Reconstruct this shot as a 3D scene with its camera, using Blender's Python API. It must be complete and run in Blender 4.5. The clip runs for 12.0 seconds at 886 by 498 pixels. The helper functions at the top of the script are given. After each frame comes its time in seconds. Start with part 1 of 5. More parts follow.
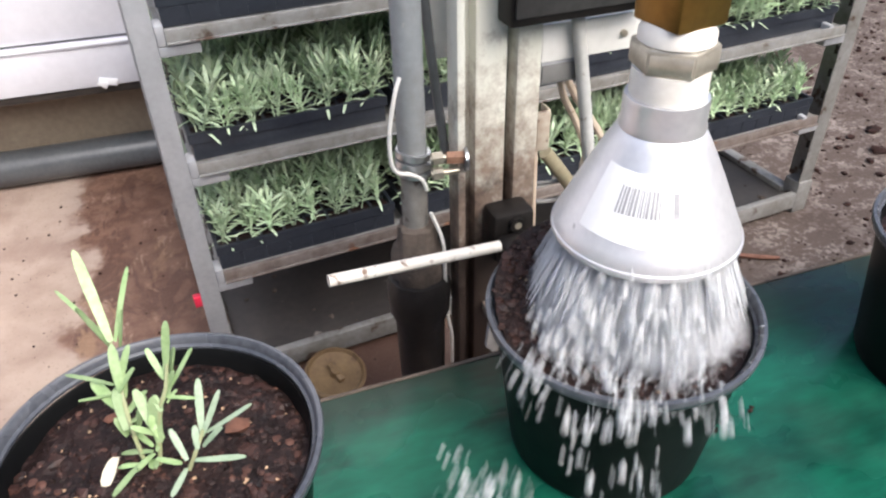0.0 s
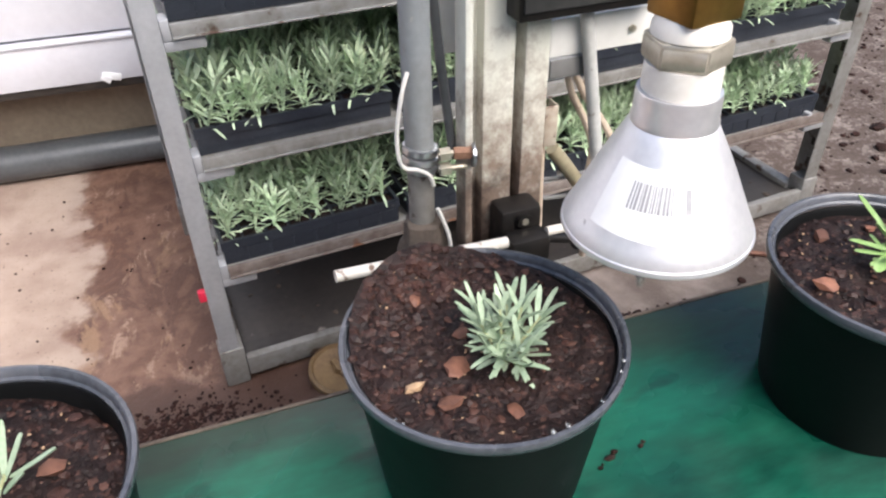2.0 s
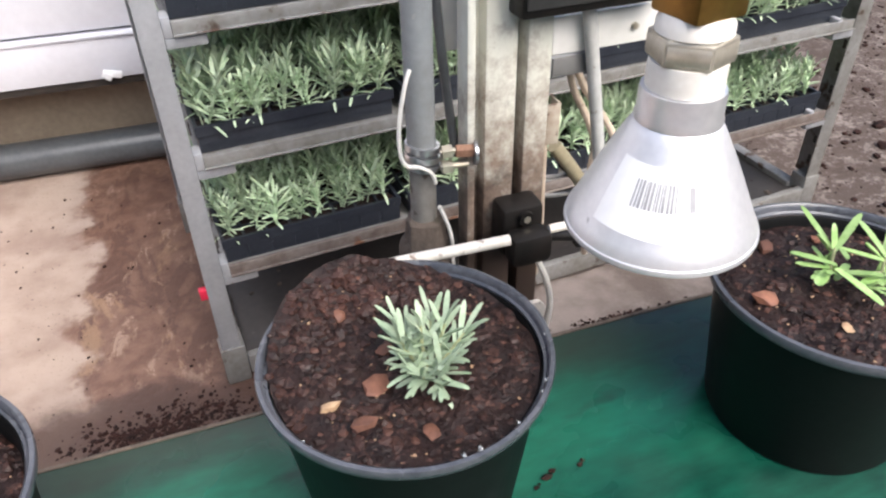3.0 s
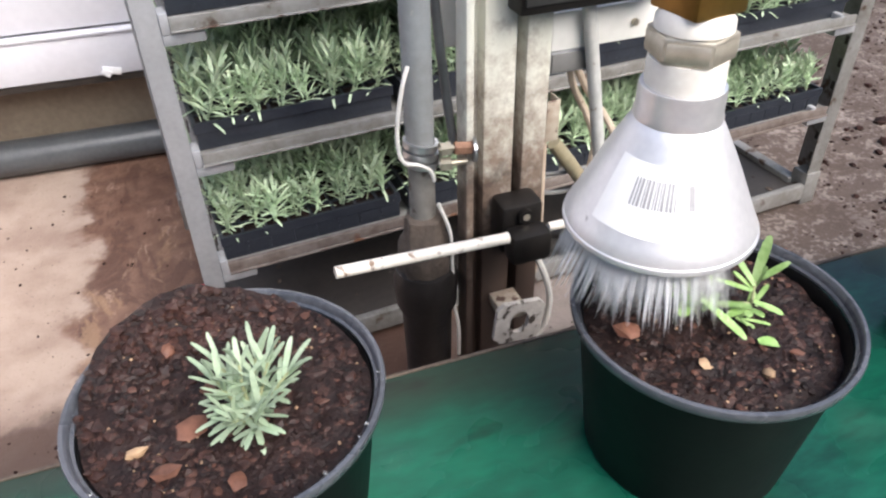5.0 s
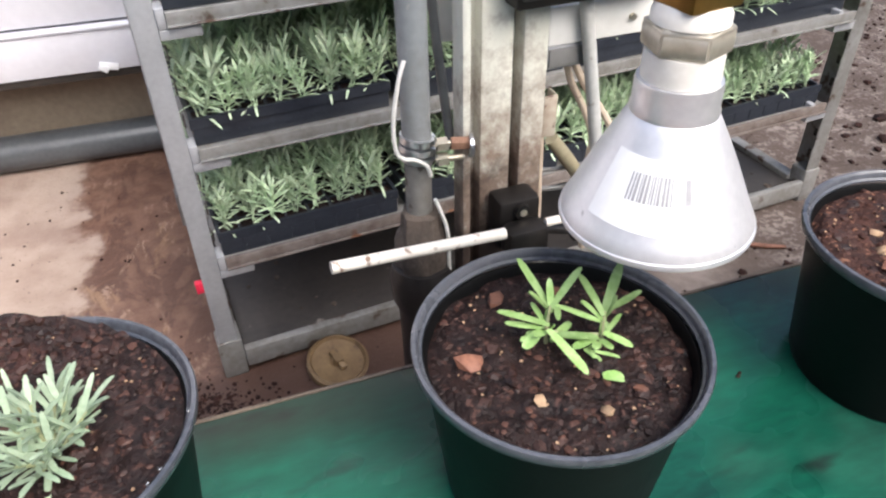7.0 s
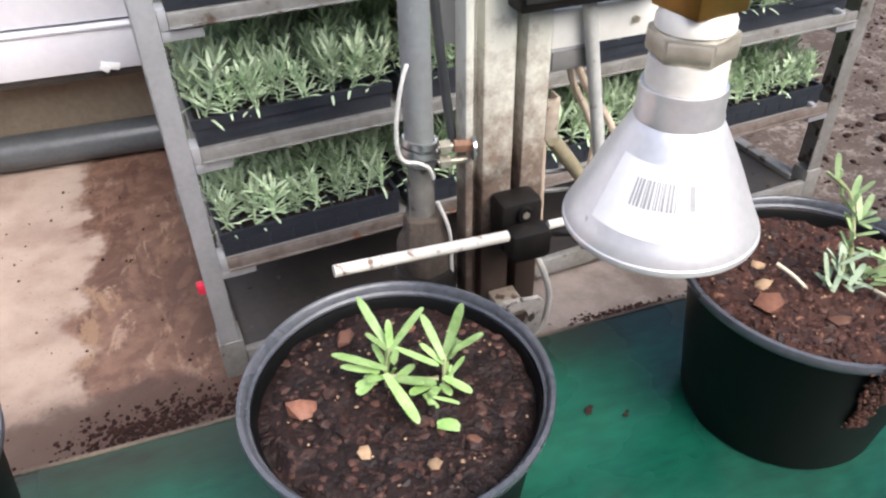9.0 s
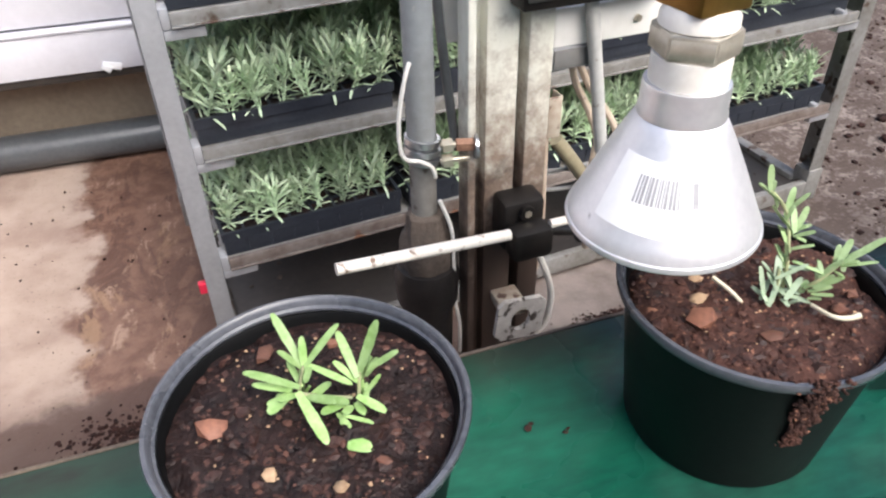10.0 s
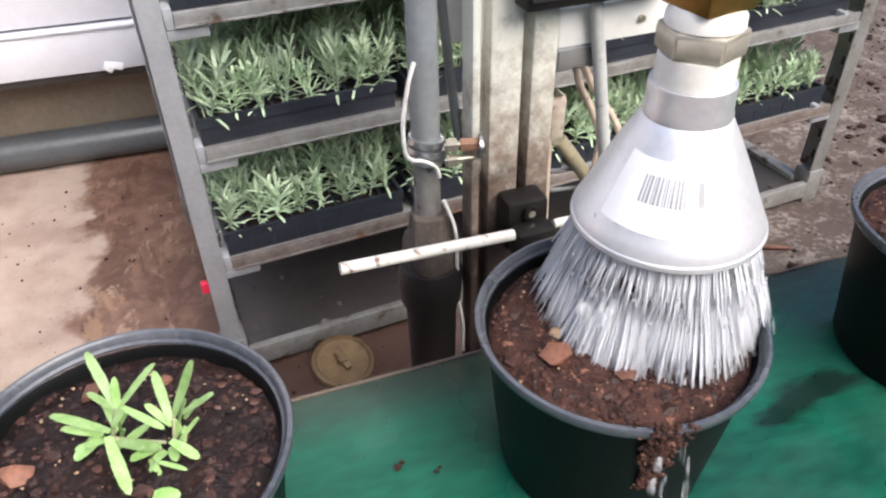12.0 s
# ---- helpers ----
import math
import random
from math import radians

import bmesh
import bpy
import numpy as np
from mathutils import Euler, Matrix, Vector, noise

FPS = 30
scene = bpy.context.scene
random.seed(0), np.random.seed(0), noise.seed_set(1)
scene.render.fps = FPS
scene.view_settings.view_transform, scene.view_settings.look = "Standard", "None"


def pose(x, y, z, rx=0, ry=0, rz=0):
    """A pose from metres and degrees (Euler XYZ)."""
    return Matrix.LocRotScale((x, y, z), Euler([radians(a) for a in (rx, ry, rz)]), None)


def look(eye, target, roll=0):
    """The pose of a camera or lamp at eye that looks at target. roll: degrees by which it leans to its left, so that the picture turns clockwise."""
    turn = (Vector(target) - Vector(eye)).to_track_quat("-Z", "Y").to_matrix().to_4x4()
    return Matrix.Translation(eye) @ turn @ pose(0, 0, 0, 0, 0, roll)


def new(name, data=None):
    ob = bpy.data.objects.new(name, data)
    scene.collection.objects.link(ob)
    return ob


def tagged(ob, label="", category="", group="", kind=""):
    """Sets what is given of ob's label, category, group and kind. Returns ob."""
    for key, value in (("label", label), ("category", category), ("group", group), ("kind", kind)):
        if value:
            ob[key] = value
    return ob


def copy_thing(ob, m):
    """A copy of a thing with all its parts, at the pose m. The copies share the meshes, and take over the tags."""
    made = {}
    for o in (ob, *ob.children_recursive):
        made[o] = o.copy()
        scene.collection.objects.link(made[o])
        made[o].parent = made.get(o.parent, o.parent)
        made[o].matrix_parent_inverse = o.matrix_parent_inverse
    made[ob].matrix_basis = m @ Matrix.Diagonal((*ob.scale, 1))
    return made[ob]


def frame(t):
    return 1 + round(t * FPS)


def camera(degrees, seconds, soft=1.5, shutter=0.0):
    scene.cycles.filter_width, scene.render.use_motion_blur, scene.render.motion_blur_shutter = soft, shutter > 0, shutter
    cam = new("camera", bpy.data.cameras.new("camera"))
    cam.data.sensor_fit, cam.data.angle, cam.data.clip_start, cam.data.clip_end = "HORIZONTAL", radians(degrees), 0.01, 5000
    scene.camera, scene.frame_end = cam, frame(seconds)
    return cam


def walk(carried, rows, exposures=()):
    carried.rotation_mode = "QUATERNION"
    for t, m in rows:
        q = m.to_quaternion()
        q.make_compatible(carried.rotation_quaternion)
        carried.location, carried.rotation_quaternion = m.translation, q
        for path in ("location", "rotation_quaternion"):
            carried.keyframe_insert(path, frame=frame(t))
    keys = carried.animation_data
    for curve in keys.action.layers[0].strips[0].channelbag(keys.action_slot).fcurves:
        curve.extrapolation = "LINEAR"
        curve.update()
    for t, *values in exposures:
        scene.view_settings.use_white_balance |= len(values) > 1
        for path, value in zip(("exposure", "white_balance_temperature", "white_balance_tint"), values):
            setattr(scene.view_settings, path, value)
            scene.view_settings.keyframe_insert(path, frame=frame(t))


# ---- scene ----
PATH = [
    (0, (0.005, -0.006, 0.982), (0.561, 1.513, -0.193), -1.4),
    (0.5, (0.004, -0.004, 0.983), (0.559, 1.513, -0.196), -1.3),
    (1, (0.002, -0.004, 0.981), (0.556, 1.513, -0.198), -1.3),
    (1.5, (0.0, -0.002, 0.981), (0.553, 1.514, -0.201), -1.3),
    (2, (0.0, -0.002, 0.98), (0.551, 1.513, -0.203), -1.3),
    (2.5, (0.0, -0.001, 0.979), (0.55, 1.514, -0.205), -1.3),
    (3, (-0.001, 0.0, 0.979), (0.548, 1.513, -0.209), -1.3),
    (5, (0.003, 0.003, 0.978), (0.546, 1.511, -0.218), -1.4),
    (5.5, (0.004, 0.003, 0.977), (0.548, 1.511, -0.22), -1.4),
    (6, (0.006, 0.004, 0.977), (0.549, 1.509, -0.222), -1.3),
    (6.5, (0.004, 0.005, 0.975), (0.55, 1.509, -0.225), -1.3),
    (7, (0.006, 0.003, 0.975), (0.549, 1.506, -0.227), -1.3),
    (9, (0.005, 0.007, 0.979), (0.546, 1.507, -0.228), -1.3),
    (9.5, (0.003, 0.006, 0.978), (0.545, 1.508, -0.227), -1.3),
    (10, (0.003, 0.006, 0.977), (0.543, 1.509, -0.228), -1.3),
    (10.5, (0.001, 0.006, 0.977), (0.542, 1.508, -0.228), -1.3),
    (11, (0.001, 0.006, 0.977), (0.541, 1.508, -0.228), -1.3),
    (11.5, (-0.002, 0.006, 0.979), (0.541, 1.507, -0.226), -1.2),
    (12, (-0.002, 0.006, 0.977), (0.54, 1.509, -0.226), -1.2),
]
cam = camera(62.0, 12.0, 2.3, 0.25)
walk(cam, [(t, look(eye, target, roll)) for t, eye, target, roll in PATH], exposures=[(0.0, 0.98, 6330, 11), (12.0, 0.98, 6330, 11)])

# ---- light ----
world = bpy.data.worlds.new("sky")
scene.world = world
world.use_nodes = True
wn = world.node_tree.nodes
sky = wn.new("ShaderNodeTexSky")
sky.sky_type, sky.sun_disc = "NISHITA", False
sky.sun_elevation, sky.sun_rotation = radians(47), radians(158)
sky.air_density, sky.dust_density, sky.ozone_density = 1.0, 4.0, 0.6
wn["Background"].inputs["Strength"].default_value = 0.15
world.node_tree.links.new(sky.outputs[0], wn["Background"].inputs["Color"])
sun = new("sun", bpy.data.lights.new("sun", "SUN"))
sun.data.energy, sun.data.angle, sun.data.color = 2.3, radians(50), (1.0, 0.975, 0.95)
sun.matrix_world = look((0, 0, 3), (-0.255, 0.632, 2.27))


# ---- materials ----
def material(name, a, b, rough=0.6, metal=0.0, scale=(6, 90), bump=0.15, bump_size=0.002, spots=None, spot_scale=40,
             spot_cut=0.62, vary=0.0, streak=None, **extra):
    """Two tones mixed by coarse and fine noise at real size, with relief, optional spots and a spread from piece to piece."""
    m = bpy.data.materials.new(name)
    m.use_nodes = True
    n, l = m.node_tree.nodes, m.node_tree.links
    p = n["Principled BSDF"]
    at = n.new("ShaderNodeTexCoord").outputs["Object"]
    if streak:
        mp = n.new("ShaderNodeMapping")
        mp.inputs["Scale"].default_value = streak
        l.new(at, mp.inputs["Vector"])
        at = mp.outputs[0]

    def grain(s, detail=4.0):
        t = n.new("ShaderNodeTexNoise")
        t.inputs["Scale"].default_value, t.inputs["Detail"].default_value = s, detail
        l.new(at, t.inputs["Vector"])
        return t.outputs["Fac"]

    def ramp(src, lo, hi):
        r = n.new("ShaderNodeMapRange")
        r.inputs[1].default_value, r.inputs[2].default_value = lo, hi
        l.new(src, r.inputs[0])
        return r.outputs[0]

    def mix(fac, x, y):
        k = n.new("ShaderNodeMix")
        k.data_type = "RGBA"
        l.new(fac, k.inputs[0])
        for v, s in ((x, k.inputs[6]), (y, k.inputs[7])):
            if isinstance(v, tuple):
                s.default_value = (*v, 1)
            else:
                l.new(v, s)
        return k.outputs[2]

    coarse, fine = grain(scale[0]), grain(scale[1])
    add = n.new("ShaderNodeMath")
    add.operation = "MULTIPLY_ADD"
    l.new(fine, add.inputs[0])
    add.inputs[1].default_value = 0.6
    l.new(coarse, add.inputs[2])
    colour = mix(ramp(add.outputs[0], 0.55, 1.05), a, b)
    if spots:
        colour = mix(ramp(grain(spot_scale, 6.0), spot_cut, spot_cut + 0.06), colour, spots)
    if vary:
        info = n.new("ShaderNodeObjectInfo")
        hsv = n.new("ShaderNodeHueSaturation")
        rr = n.new("ShaderNodeMapRange")
        rr.inputs[3].default_value, rr.inputs[4].default_value = 1 - vary, 1 + vary
        l.new(info.outputs["Random"], rr.inputs[0])
        l.new(rr.outputs[0], hsv.inputs["Value"])
        l.new(colour, hsv.inputs["Color"])
        colour = hsv.outputs[0]
    l.new(colour, p.inputs["Base Color"])
    rr = n.new("ShaderNodeMapRange")
    rr.inputs[3].default_value, rr.inputs[4].default_value = max(0.03, rough - 0.12), min(1, rough + 0.12)
    l.new(coarse, rr.inputs[0])
    l.new(rr.outputs[0], p.inputs["Roughness"])
    p.inputs["Metallic"].default_value = metal
    for key, v in extra.items():
        p.inputs[key.replace("_", " ")].default_value = v
    if bump:
        bp = n.new("ShaderNodeBump")
        bp.inputs["Strength"].default_value, bp.inputs["Distance"].default_value = bump, bump_size
        l.new(add.outputs[0], bp.inputs["Height"])
        l.new(bp.outputs[0], p.inputs["Normal"])
    return m


def floor_material():
    """Pale worn concrete, stained brown by wet peat beside the trolley and strewn with soil beyond it."""
    m = bpy.data.materials.new("stained_concrete")
    m.use_nodes = True
    n, l = m.node_tree.nodes, m.node_tree.links
    p = n["Principled BSDF"]
    at = n.new("ShaderNodeTexCoord").outputs["Object"]

    def noise_at(s, detail=5.0, rough=0.6):
        t = n.new("ShaderNodeTexNoise")
        t.inputs["Scale"].default_value, t.inputs["Detail"].default_value, t.inputs["Roughness"].default_value = s, detail, rough
        l.new(at, t.inputs["Vector"])
        return t.outputs["Fac"]

    def calc(op, *v):
        k = n.new("ShaderNodeMath")
        k.operation = op
        for i, q in enumerate(v):
            if isinstance(q, (int, float)):
                k.inputs[i].default_value = q
            else:
                l.new(q, k.inputs[i])
        return k.outputs[0]

    def span(src, lo, hi):
        r = n.new("ShaderNodeMapRange")
        r.interpolation_type = "SMOOTHSTEP"
        r.inputs[1].default_value, r.inputs[2].default_value = lo, hi
        l.new(src, r.inputs[0])
        return r.outputs[0]

    def mix(fac, x, y):
        k = n.new("ShaderNodeMix")
        k.data_type = "RGBA"
        l.new(fac, k.inputs[0])
        for v, s in ((x, k.inputs[6]), (y, k.inputs[7])):
            if isinstance(v, tuple):
                s.default_value = (*v, 1)
            else:
                l.new(v, s)
        return k.outputs[2]

    sep = n.new("ShaderNodeSeparateXYZ")
    l.new(at, sep.inputs[0])
    x, y = sep.outputs["X"], sep.outputs["Y"]
    big, mid, small, tiny = noise_at(2.2), noise_at(7), noise_at(26), noise_at(140)
    pale = mix(span(mid, 0.35, 0.7), (0.40, 0.31, 0.25), (0.28, 0.20, 0.16))
    pale = mix(span(tiny, 0.58, 0.72), pale, (0.26, 0.20, 0.16))
    brown = mix(span(small, 0.35, 0.65), (0.135, 0.070, 0.047), (0.205, 0.118, 0.083))
    # peat stain beside the trolley, its border ragged
    wob = calc("MULTIPLY_ADD", mid, 0.30, calc("MULTIPLY", big, 0.18))
    left = span(calc("ADD", x, wob), -0.085, -0.035)
    right = span(calc("SUBTRACT", x, wob), 0.42, 0.22)
    wet = calc("MULTIPLY", left, right)
    # runs of dried muddy water, drawn out across the floor
    runs = n.new("ShaderNodeMapping")
    runs.inputs["Scale"].default_value = (1.0, 0.45, 1.0)
    l.new(at, runs.inputs["Vector"])

    def run_noise(scale, detail, rough, twist):
        t = n.new("ShaderNodeTexNoise")
        t.inputs["Scale"].default_value, t.inputs["Detail"].default_value, t.inputs["Roughness"].default_value = scale, detail, rough
        t.inputs["Distortion"].default_value = twist
        l.new(runs.outputs[0], t.inputs["Vector"])
        return t.outputs["Fac"]

    film = run_noise(10, 6, 0.62, 0.9)
    colour = mix(wet, pale, brown)
    colour = mix(calc("MULTIPLY", wet, calc("MULTIPLY", span(film, 0.52, 0.58), 0.75)), colour, (0.098, 0.049, 0.034))
    # the film has dried and flaked off in specks and patches
    flakes = calc("MULTIPLY", span(run_noise(24, 9, 0.78, 0.5), 0.545, 0.60), span(noise_at(4.5, 4), 0.44, 0.54))
    colour = mix(calc("MULTIPLY", calc("MULTIPLY", flakes, wet), 0.8), colour, (0.36, 0.25, 0.185))
    bare = calc("MULTIPLY", span(run_noise(6, 6, 0.7, 0.5), 0.585, 0.63), wet)
    colour = mix(calc("MULTIPLY", bare, 0.7), colour, (0.30, 0.19, 0.115))
    colour = mix(calc("MULTIPLY", span(tiny, 0.64, 0.70), 0.6), colour, (0.07, 0.038, 0.028))
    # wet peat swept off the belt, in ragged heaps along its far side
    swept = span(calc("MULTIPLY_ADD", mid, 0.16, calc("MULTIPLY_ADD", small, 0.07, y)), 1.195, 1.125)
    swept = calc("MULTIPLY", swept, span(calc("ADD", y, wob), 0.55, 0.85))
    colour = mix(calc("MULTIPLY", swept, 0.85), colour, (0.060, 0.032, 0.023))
    # greyer and darker past the column
    grey = mix(span(mid, 0.35, 0.65), (0.24, 0.20, 0.178), (0.12, 0.094, 0.08))
    colour = mix(span(x, 0.28, 0.55), colour, grey)
    # soil trodden over the floor beyond the trolley
    far = span(x, 0.9, 1.15)
    crumbs = calc("MULTIPLY", far, span(calc("MULTIPLY_ADD", noise_at(75), 0.5, calc("MULTIPLY", noise_at(17), 0.5)), 0.41, 0.52))
    colour = mix(calc("MULTIPLY", crumbs, 0.85), colour, (0.055, 0.036, 0.027))
    l.new(colour, p.inputs["Base Color"])
    l.new(calc("SUBTRACT", 0.85, calc("MULTIPLY", wet, 0.35)), p.inputs["Roughness"])
    bp = n.new("ShaderNodeBump")
    bp.inputs["Strength"].default_value, bp.inputs["Distance"].default_value = 0.5, 0.004
    l.new(calc("MULTIPLY_ADD", small, 0.6, noise_at(95)), bp.inputs["Height"])
    l.new(bp.outputs[0], p.inputs["Normal"])
    return m


def belt_material():
    """Green conveyor belting, wet in patches, soiled along its far edge."""
    m = material("green_belt", (0.003, 0.036, 0.024), (0.009, 0.108, 0.065), 0.32, scale=(7, 60), bump=0.12, bump_size=0.001,
                 spots=(0.005, 0.020, 0.014), spot_scale=9, spot_cut=0.625, streak=(0.6, 1.6, 1), Specular_IOR_Level=0.38)
    n, l = m.node_tree.nodes, m.node_tree.links
    p = n["Principled BSDF"]
    t = n.new("ShaderNodeTexNoise")
    t.inputs["Scale"].default_value, t.inputs["Detail"].default_value = 9, 3
    r = n.new("ShaderNodeMapRange")
    r.inputs[1].default_value, r.inputs[2].default_value = 0.42, 0.58
    r.inputs[3].default_value, r.inputs[4].default_value = 0.2, 0.52
    c = n.new("ShaderNodeTexCoord")
    l.new(c.outputs["Object"], t.inputs["Vector"])
    l.new(t.outputs["Fac"], r.inputs[0])
    l.new(r.outputs[0], p.inputs["Roughness"])
    # dried peat in a ragged band along the far edge
    sep = n.new("ShaderNodeSeparateXYZ")
    l.new(c.outputs["Object"], sep.inputs[0])
    k = n.new("ShaderNodeMath")
    k.operation = "MULTIPLY_ADD"
    l.new(t.outputs["Fac"], k.inputs[0])
    k.inputs[1].default_value = 0.10
    l.new(sep.outputs["Y"], k.inputs[2])
    band = n.new("ShaderNodeMapRange")
    band.inputs[1].default_value, band.inputs[2].default_value = 0.508, 0.562
    band.inputs[4].default_value = 0.75
    l.new(k.outputs[0], band.inputs[0])
    mx = n.new("ShaderNodeMix")
    mx.data_type = "RGBA"
    l.new(band.outputs[0], mx.inputs[0])
    l.new(p.inputs["Base Color"].links[0].from_socket, mx.inputs[6])
    mx.inputs[7].default_value = (0.022, 0.022, 0.016, 1)
    l.new(mx.outputs[2], p.inputs["Base Color"])
    return m


CONCRETE = floor_material()
BELT = belt_material()
BELT_EDGE = material("belt_edge", (0.15, 0.115, 0.085), (0.06, 0.045, 0.036), 0.8, scale=(20, 200))
STEEL_FRAME = material("dull_steel", (0.05, 0.05, 0.05), (0.09, 0.088, 0.085), 0.55, 0.6)
GALV = material("galvanised_steel", (0.42, 0.43, 0.45), (0.32, 0.33, 0.34), 0.5, 0.3, scale=(14, 120), spots=(0.22, 0.19, 0.17), spot_cut=0.68)
GALV_WET = material("soiled_galvanised_steel", (0.34, 0.34, 0.33), (0.20, 0.19, 0.17), 0.5, 0.4, scale=(12, 90), spots=(0.10, 0.065, 0.045), spot_scale=25, spot_cut=0.60)
RUST_LIP = material("rust_stained_lip", (0.24, 0.21, 0.19), (0.12, 0.09, 0.075), 0.6, 0.3, scale=(14, 110), spots=(0.16, 0.075, 0.04), spot_scale=24, spot_cut=0.63)
BASE_PLATE = material("dirty_dark_board", (0.022, 0.020, 0.020), (0.045, 0.04, 0.036), 0.45, scale=(9, 70), spots=(0.30, 0.27, 0.24), spot_scale=22, spot_cut=0.68)
TRAY = material("black_tray_plastic", (0.013, 0.016, 0.023), (0.028, 0.033, 0.043), 0.38, scale=(20, 200), spots=(0.12, 0.11, 0.10), spot_scale=130, spot_cut=0.70)
PEAT = material("damp_peat", (0.004, 0.0016, 0.0014), (0.020, 0.008, 0.006), 0.6, scale=(45, 260), bump=0.9, bump_size=0.004, spots=(0.06, 0.028, 0.021), spot_scale=170, spot_cut=0.60, Specular_IOR_Level=0.3)
PEAT_RED = material("reddish_peat", (0.020, 0.008, 0.006), (0.070, 0.028, 0.019), 0.8, scale=(45, 260), bump=0.9, bump_size=0.004, spots=(0.20, 0.095, 0.06), spot_scale=170, spot_cut=0.60, Specular_IOR_Level=0.3)
CRUMB = material("peat_crumbs", (0.006, 0.0026, 0.002), (0.034, 0.0135, 0.0095), 0.8, scale=(60, 300), bump=0.6, vary=0.4, Specular_IOR_Level=0.25)
CLOD = material("peat_clods", (0.007, 0.0027, 0.0019), (0.052, 0.020, 0.0135), 0.55, scale=(55, 280), bump=0.9, bump_size=0.003, Specular_IOR_Level=0.4)
FRAGMENT = material("bark_fragments", (0.030, 0.011, 0.007), (0.10, 0.040, 0.024), 0.6, scale=(40, 240), bump=0.4)
BARK = material("bark_chip", (0.20, 0.085, 0.05), (0.11, 0.045, 0.028), 0.65, scale=(60, 240), bump=0.4, vary=0.35)
PUMICE = material("tan_grit", (0.42, 0.29, 0.17), (0.28, 0.17, 0.10), 0.75, scale=(70, 250), bump=0.4, vary=0.3)
POT = material("black_pot_plastic", (0.002, 0.0022, 0.0024), (0.005, 0.0053, 0.0056), 0.48, scale=(12, 160), bump=0.06, spots=(0.011, 0.012, 0.013), spot_scale=14, spot_cut=0.64, Specular_IOR_Level=0.16)
RIM = material("grey_pot_rim", (0.045, 0.05, 0.06), (0.10, 0.105, 0.12), 0.28, scale=(18, 190), bump=0.1)
LEAF_SILVER = material("silvery_leaf", (0.23, 0.32, 0.20), (0.38, 0.46, 0.33), 0.55, scale=(50, 300), vary=0.16, bump=0.1, bump_size=0.0006)
LEAF_GREEN = material("fresh_leaf", (0.17, 0.30, 0.075), (0.32, 0.46, 0.19), 0.45, scale=(70, 300), vary=0.24, bump=0.1, bump_size=0.0006)
LEAF_MID = material("green_leaf", (0.19, 0.29, 0.115), (0.33, 0.44, 0.225), 0.5, scale=(70, 300), vary=0.24, bump=0.1, bump_size=0.0006)
LEAF_PALE = material("bleached_leaf", (0.55, 0.50, 0.36), (0.66, 0.60, 0.46), 0.6, scale=(50, 300))
STEM = material("pale_stem", (0.34, 0.36, 0.20), (0.24, 0.26, 0.13), 0.6, scale=(60, 300))
SEEDLING = material("seedling_leaf", (0.30, 0.43, 0.25), (0.68, 0.79, 0.58), 0.6, scale=(30, 300), vary=0.22, bump=0.1, bump_size=0.0006)
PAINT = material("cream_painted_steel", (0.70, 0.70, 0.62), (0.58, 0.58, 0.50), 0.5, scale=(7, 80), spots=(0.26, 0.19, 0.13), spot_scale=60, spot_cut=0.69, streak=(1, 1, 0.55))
PAINT_DIRTY = material("rust_spattered_paint", (0.47, 0.43, 0.35), (0.26, 0.19, 0.14), 0.6, scale=(16, 90), spots=(0.10, 0.055, 0.04), spot_scale=60, spot_cut=0.56)
# near-black brown that holds the shade of recesses and overhangs in its colour
SLOT = material("recess_shade", (0.02, 0.016, 0.013), (0.045, 0.034, 0.026), 0.8, scale=(20, 90))
WHITE_METAL = material("white_painted_panel", (0.66, 0.66, 0.70), (0.58, 0.58, 0.62), 0.45, scale=(4, 60), bump=0.03)
WHITE_BEAM = material("white_painted_beam", (0.82, 0.81, 0.77), (0.72, 0.71, 0.66), 0.5, scale=(9, 90), spots=(0.2, 0.15, 0.1), spot_scale=60, spot_cut=0.70)
GREY_PIPE = material("grey_plastic_pipe", (0.26, 0.28, 0.29), (0.20, 0.215, 0.22), 0.5, scale=(10, 120), spots=(0.33, 0.33, 0.31), spot_scale=70, spot_cut=0.66)
PIPE_LOW = material("soiled_grey_pipe", (0.20, 0.195, 0.18), (0.12, 0.11, 0.095), 0.6, scale=(18, 120), spots=(0.06, 0.045, 0.035), spot_scale=50, spot_cut=0.58)
DRAIN_PIPE = material("dark_grey_drain_pipe", (0.105, 0.113, 0.118), (0.06, 0.064, 0.068), 0.32, scale=(5, 90))
RENDER_TAN = material("dusty_tan_plinth", (0.36, 0.29, 0.21), (0.22, 0.175, 0.13), 0.85, scale=(5, 60), bump=0.3)
RUBBER = material("black_rubber", (0.006, 0.0055, 0.0055), (0.016, 0.013, 0.012), 0.5, scale=(20, 140), bump=0.3, bump_size=0.003)
MUD = material("dried_mud", (0.030, 0.022, 0.018), (0.095, 0.074, 0.058), 0.85, scale=(30, 150), bump=0.8, bump_size=0.004)
BLACK_PLASTIC = material("black_plastic", (0.004, 0.0036, 0.0036), (0.013, 0.0105, 0.009), 0.5, scale=(25, 160), bump=0.12, Specular_IOR_Level=0.3)
ROD = material("white_rod", (0.74, 0.71, 0.65), (0.62, 0.57, 0.50), 0.5, scale=(30, 140), spots=(0.18, 0.11, 0.07), spot_scale=75, spot_cut=0.61)
BOLT = material("zinc_bolt", (0.62, 0.58, 0.48), (0.48, 0.42, 0.32), 0.35, 0.8, scale=(40, 200))
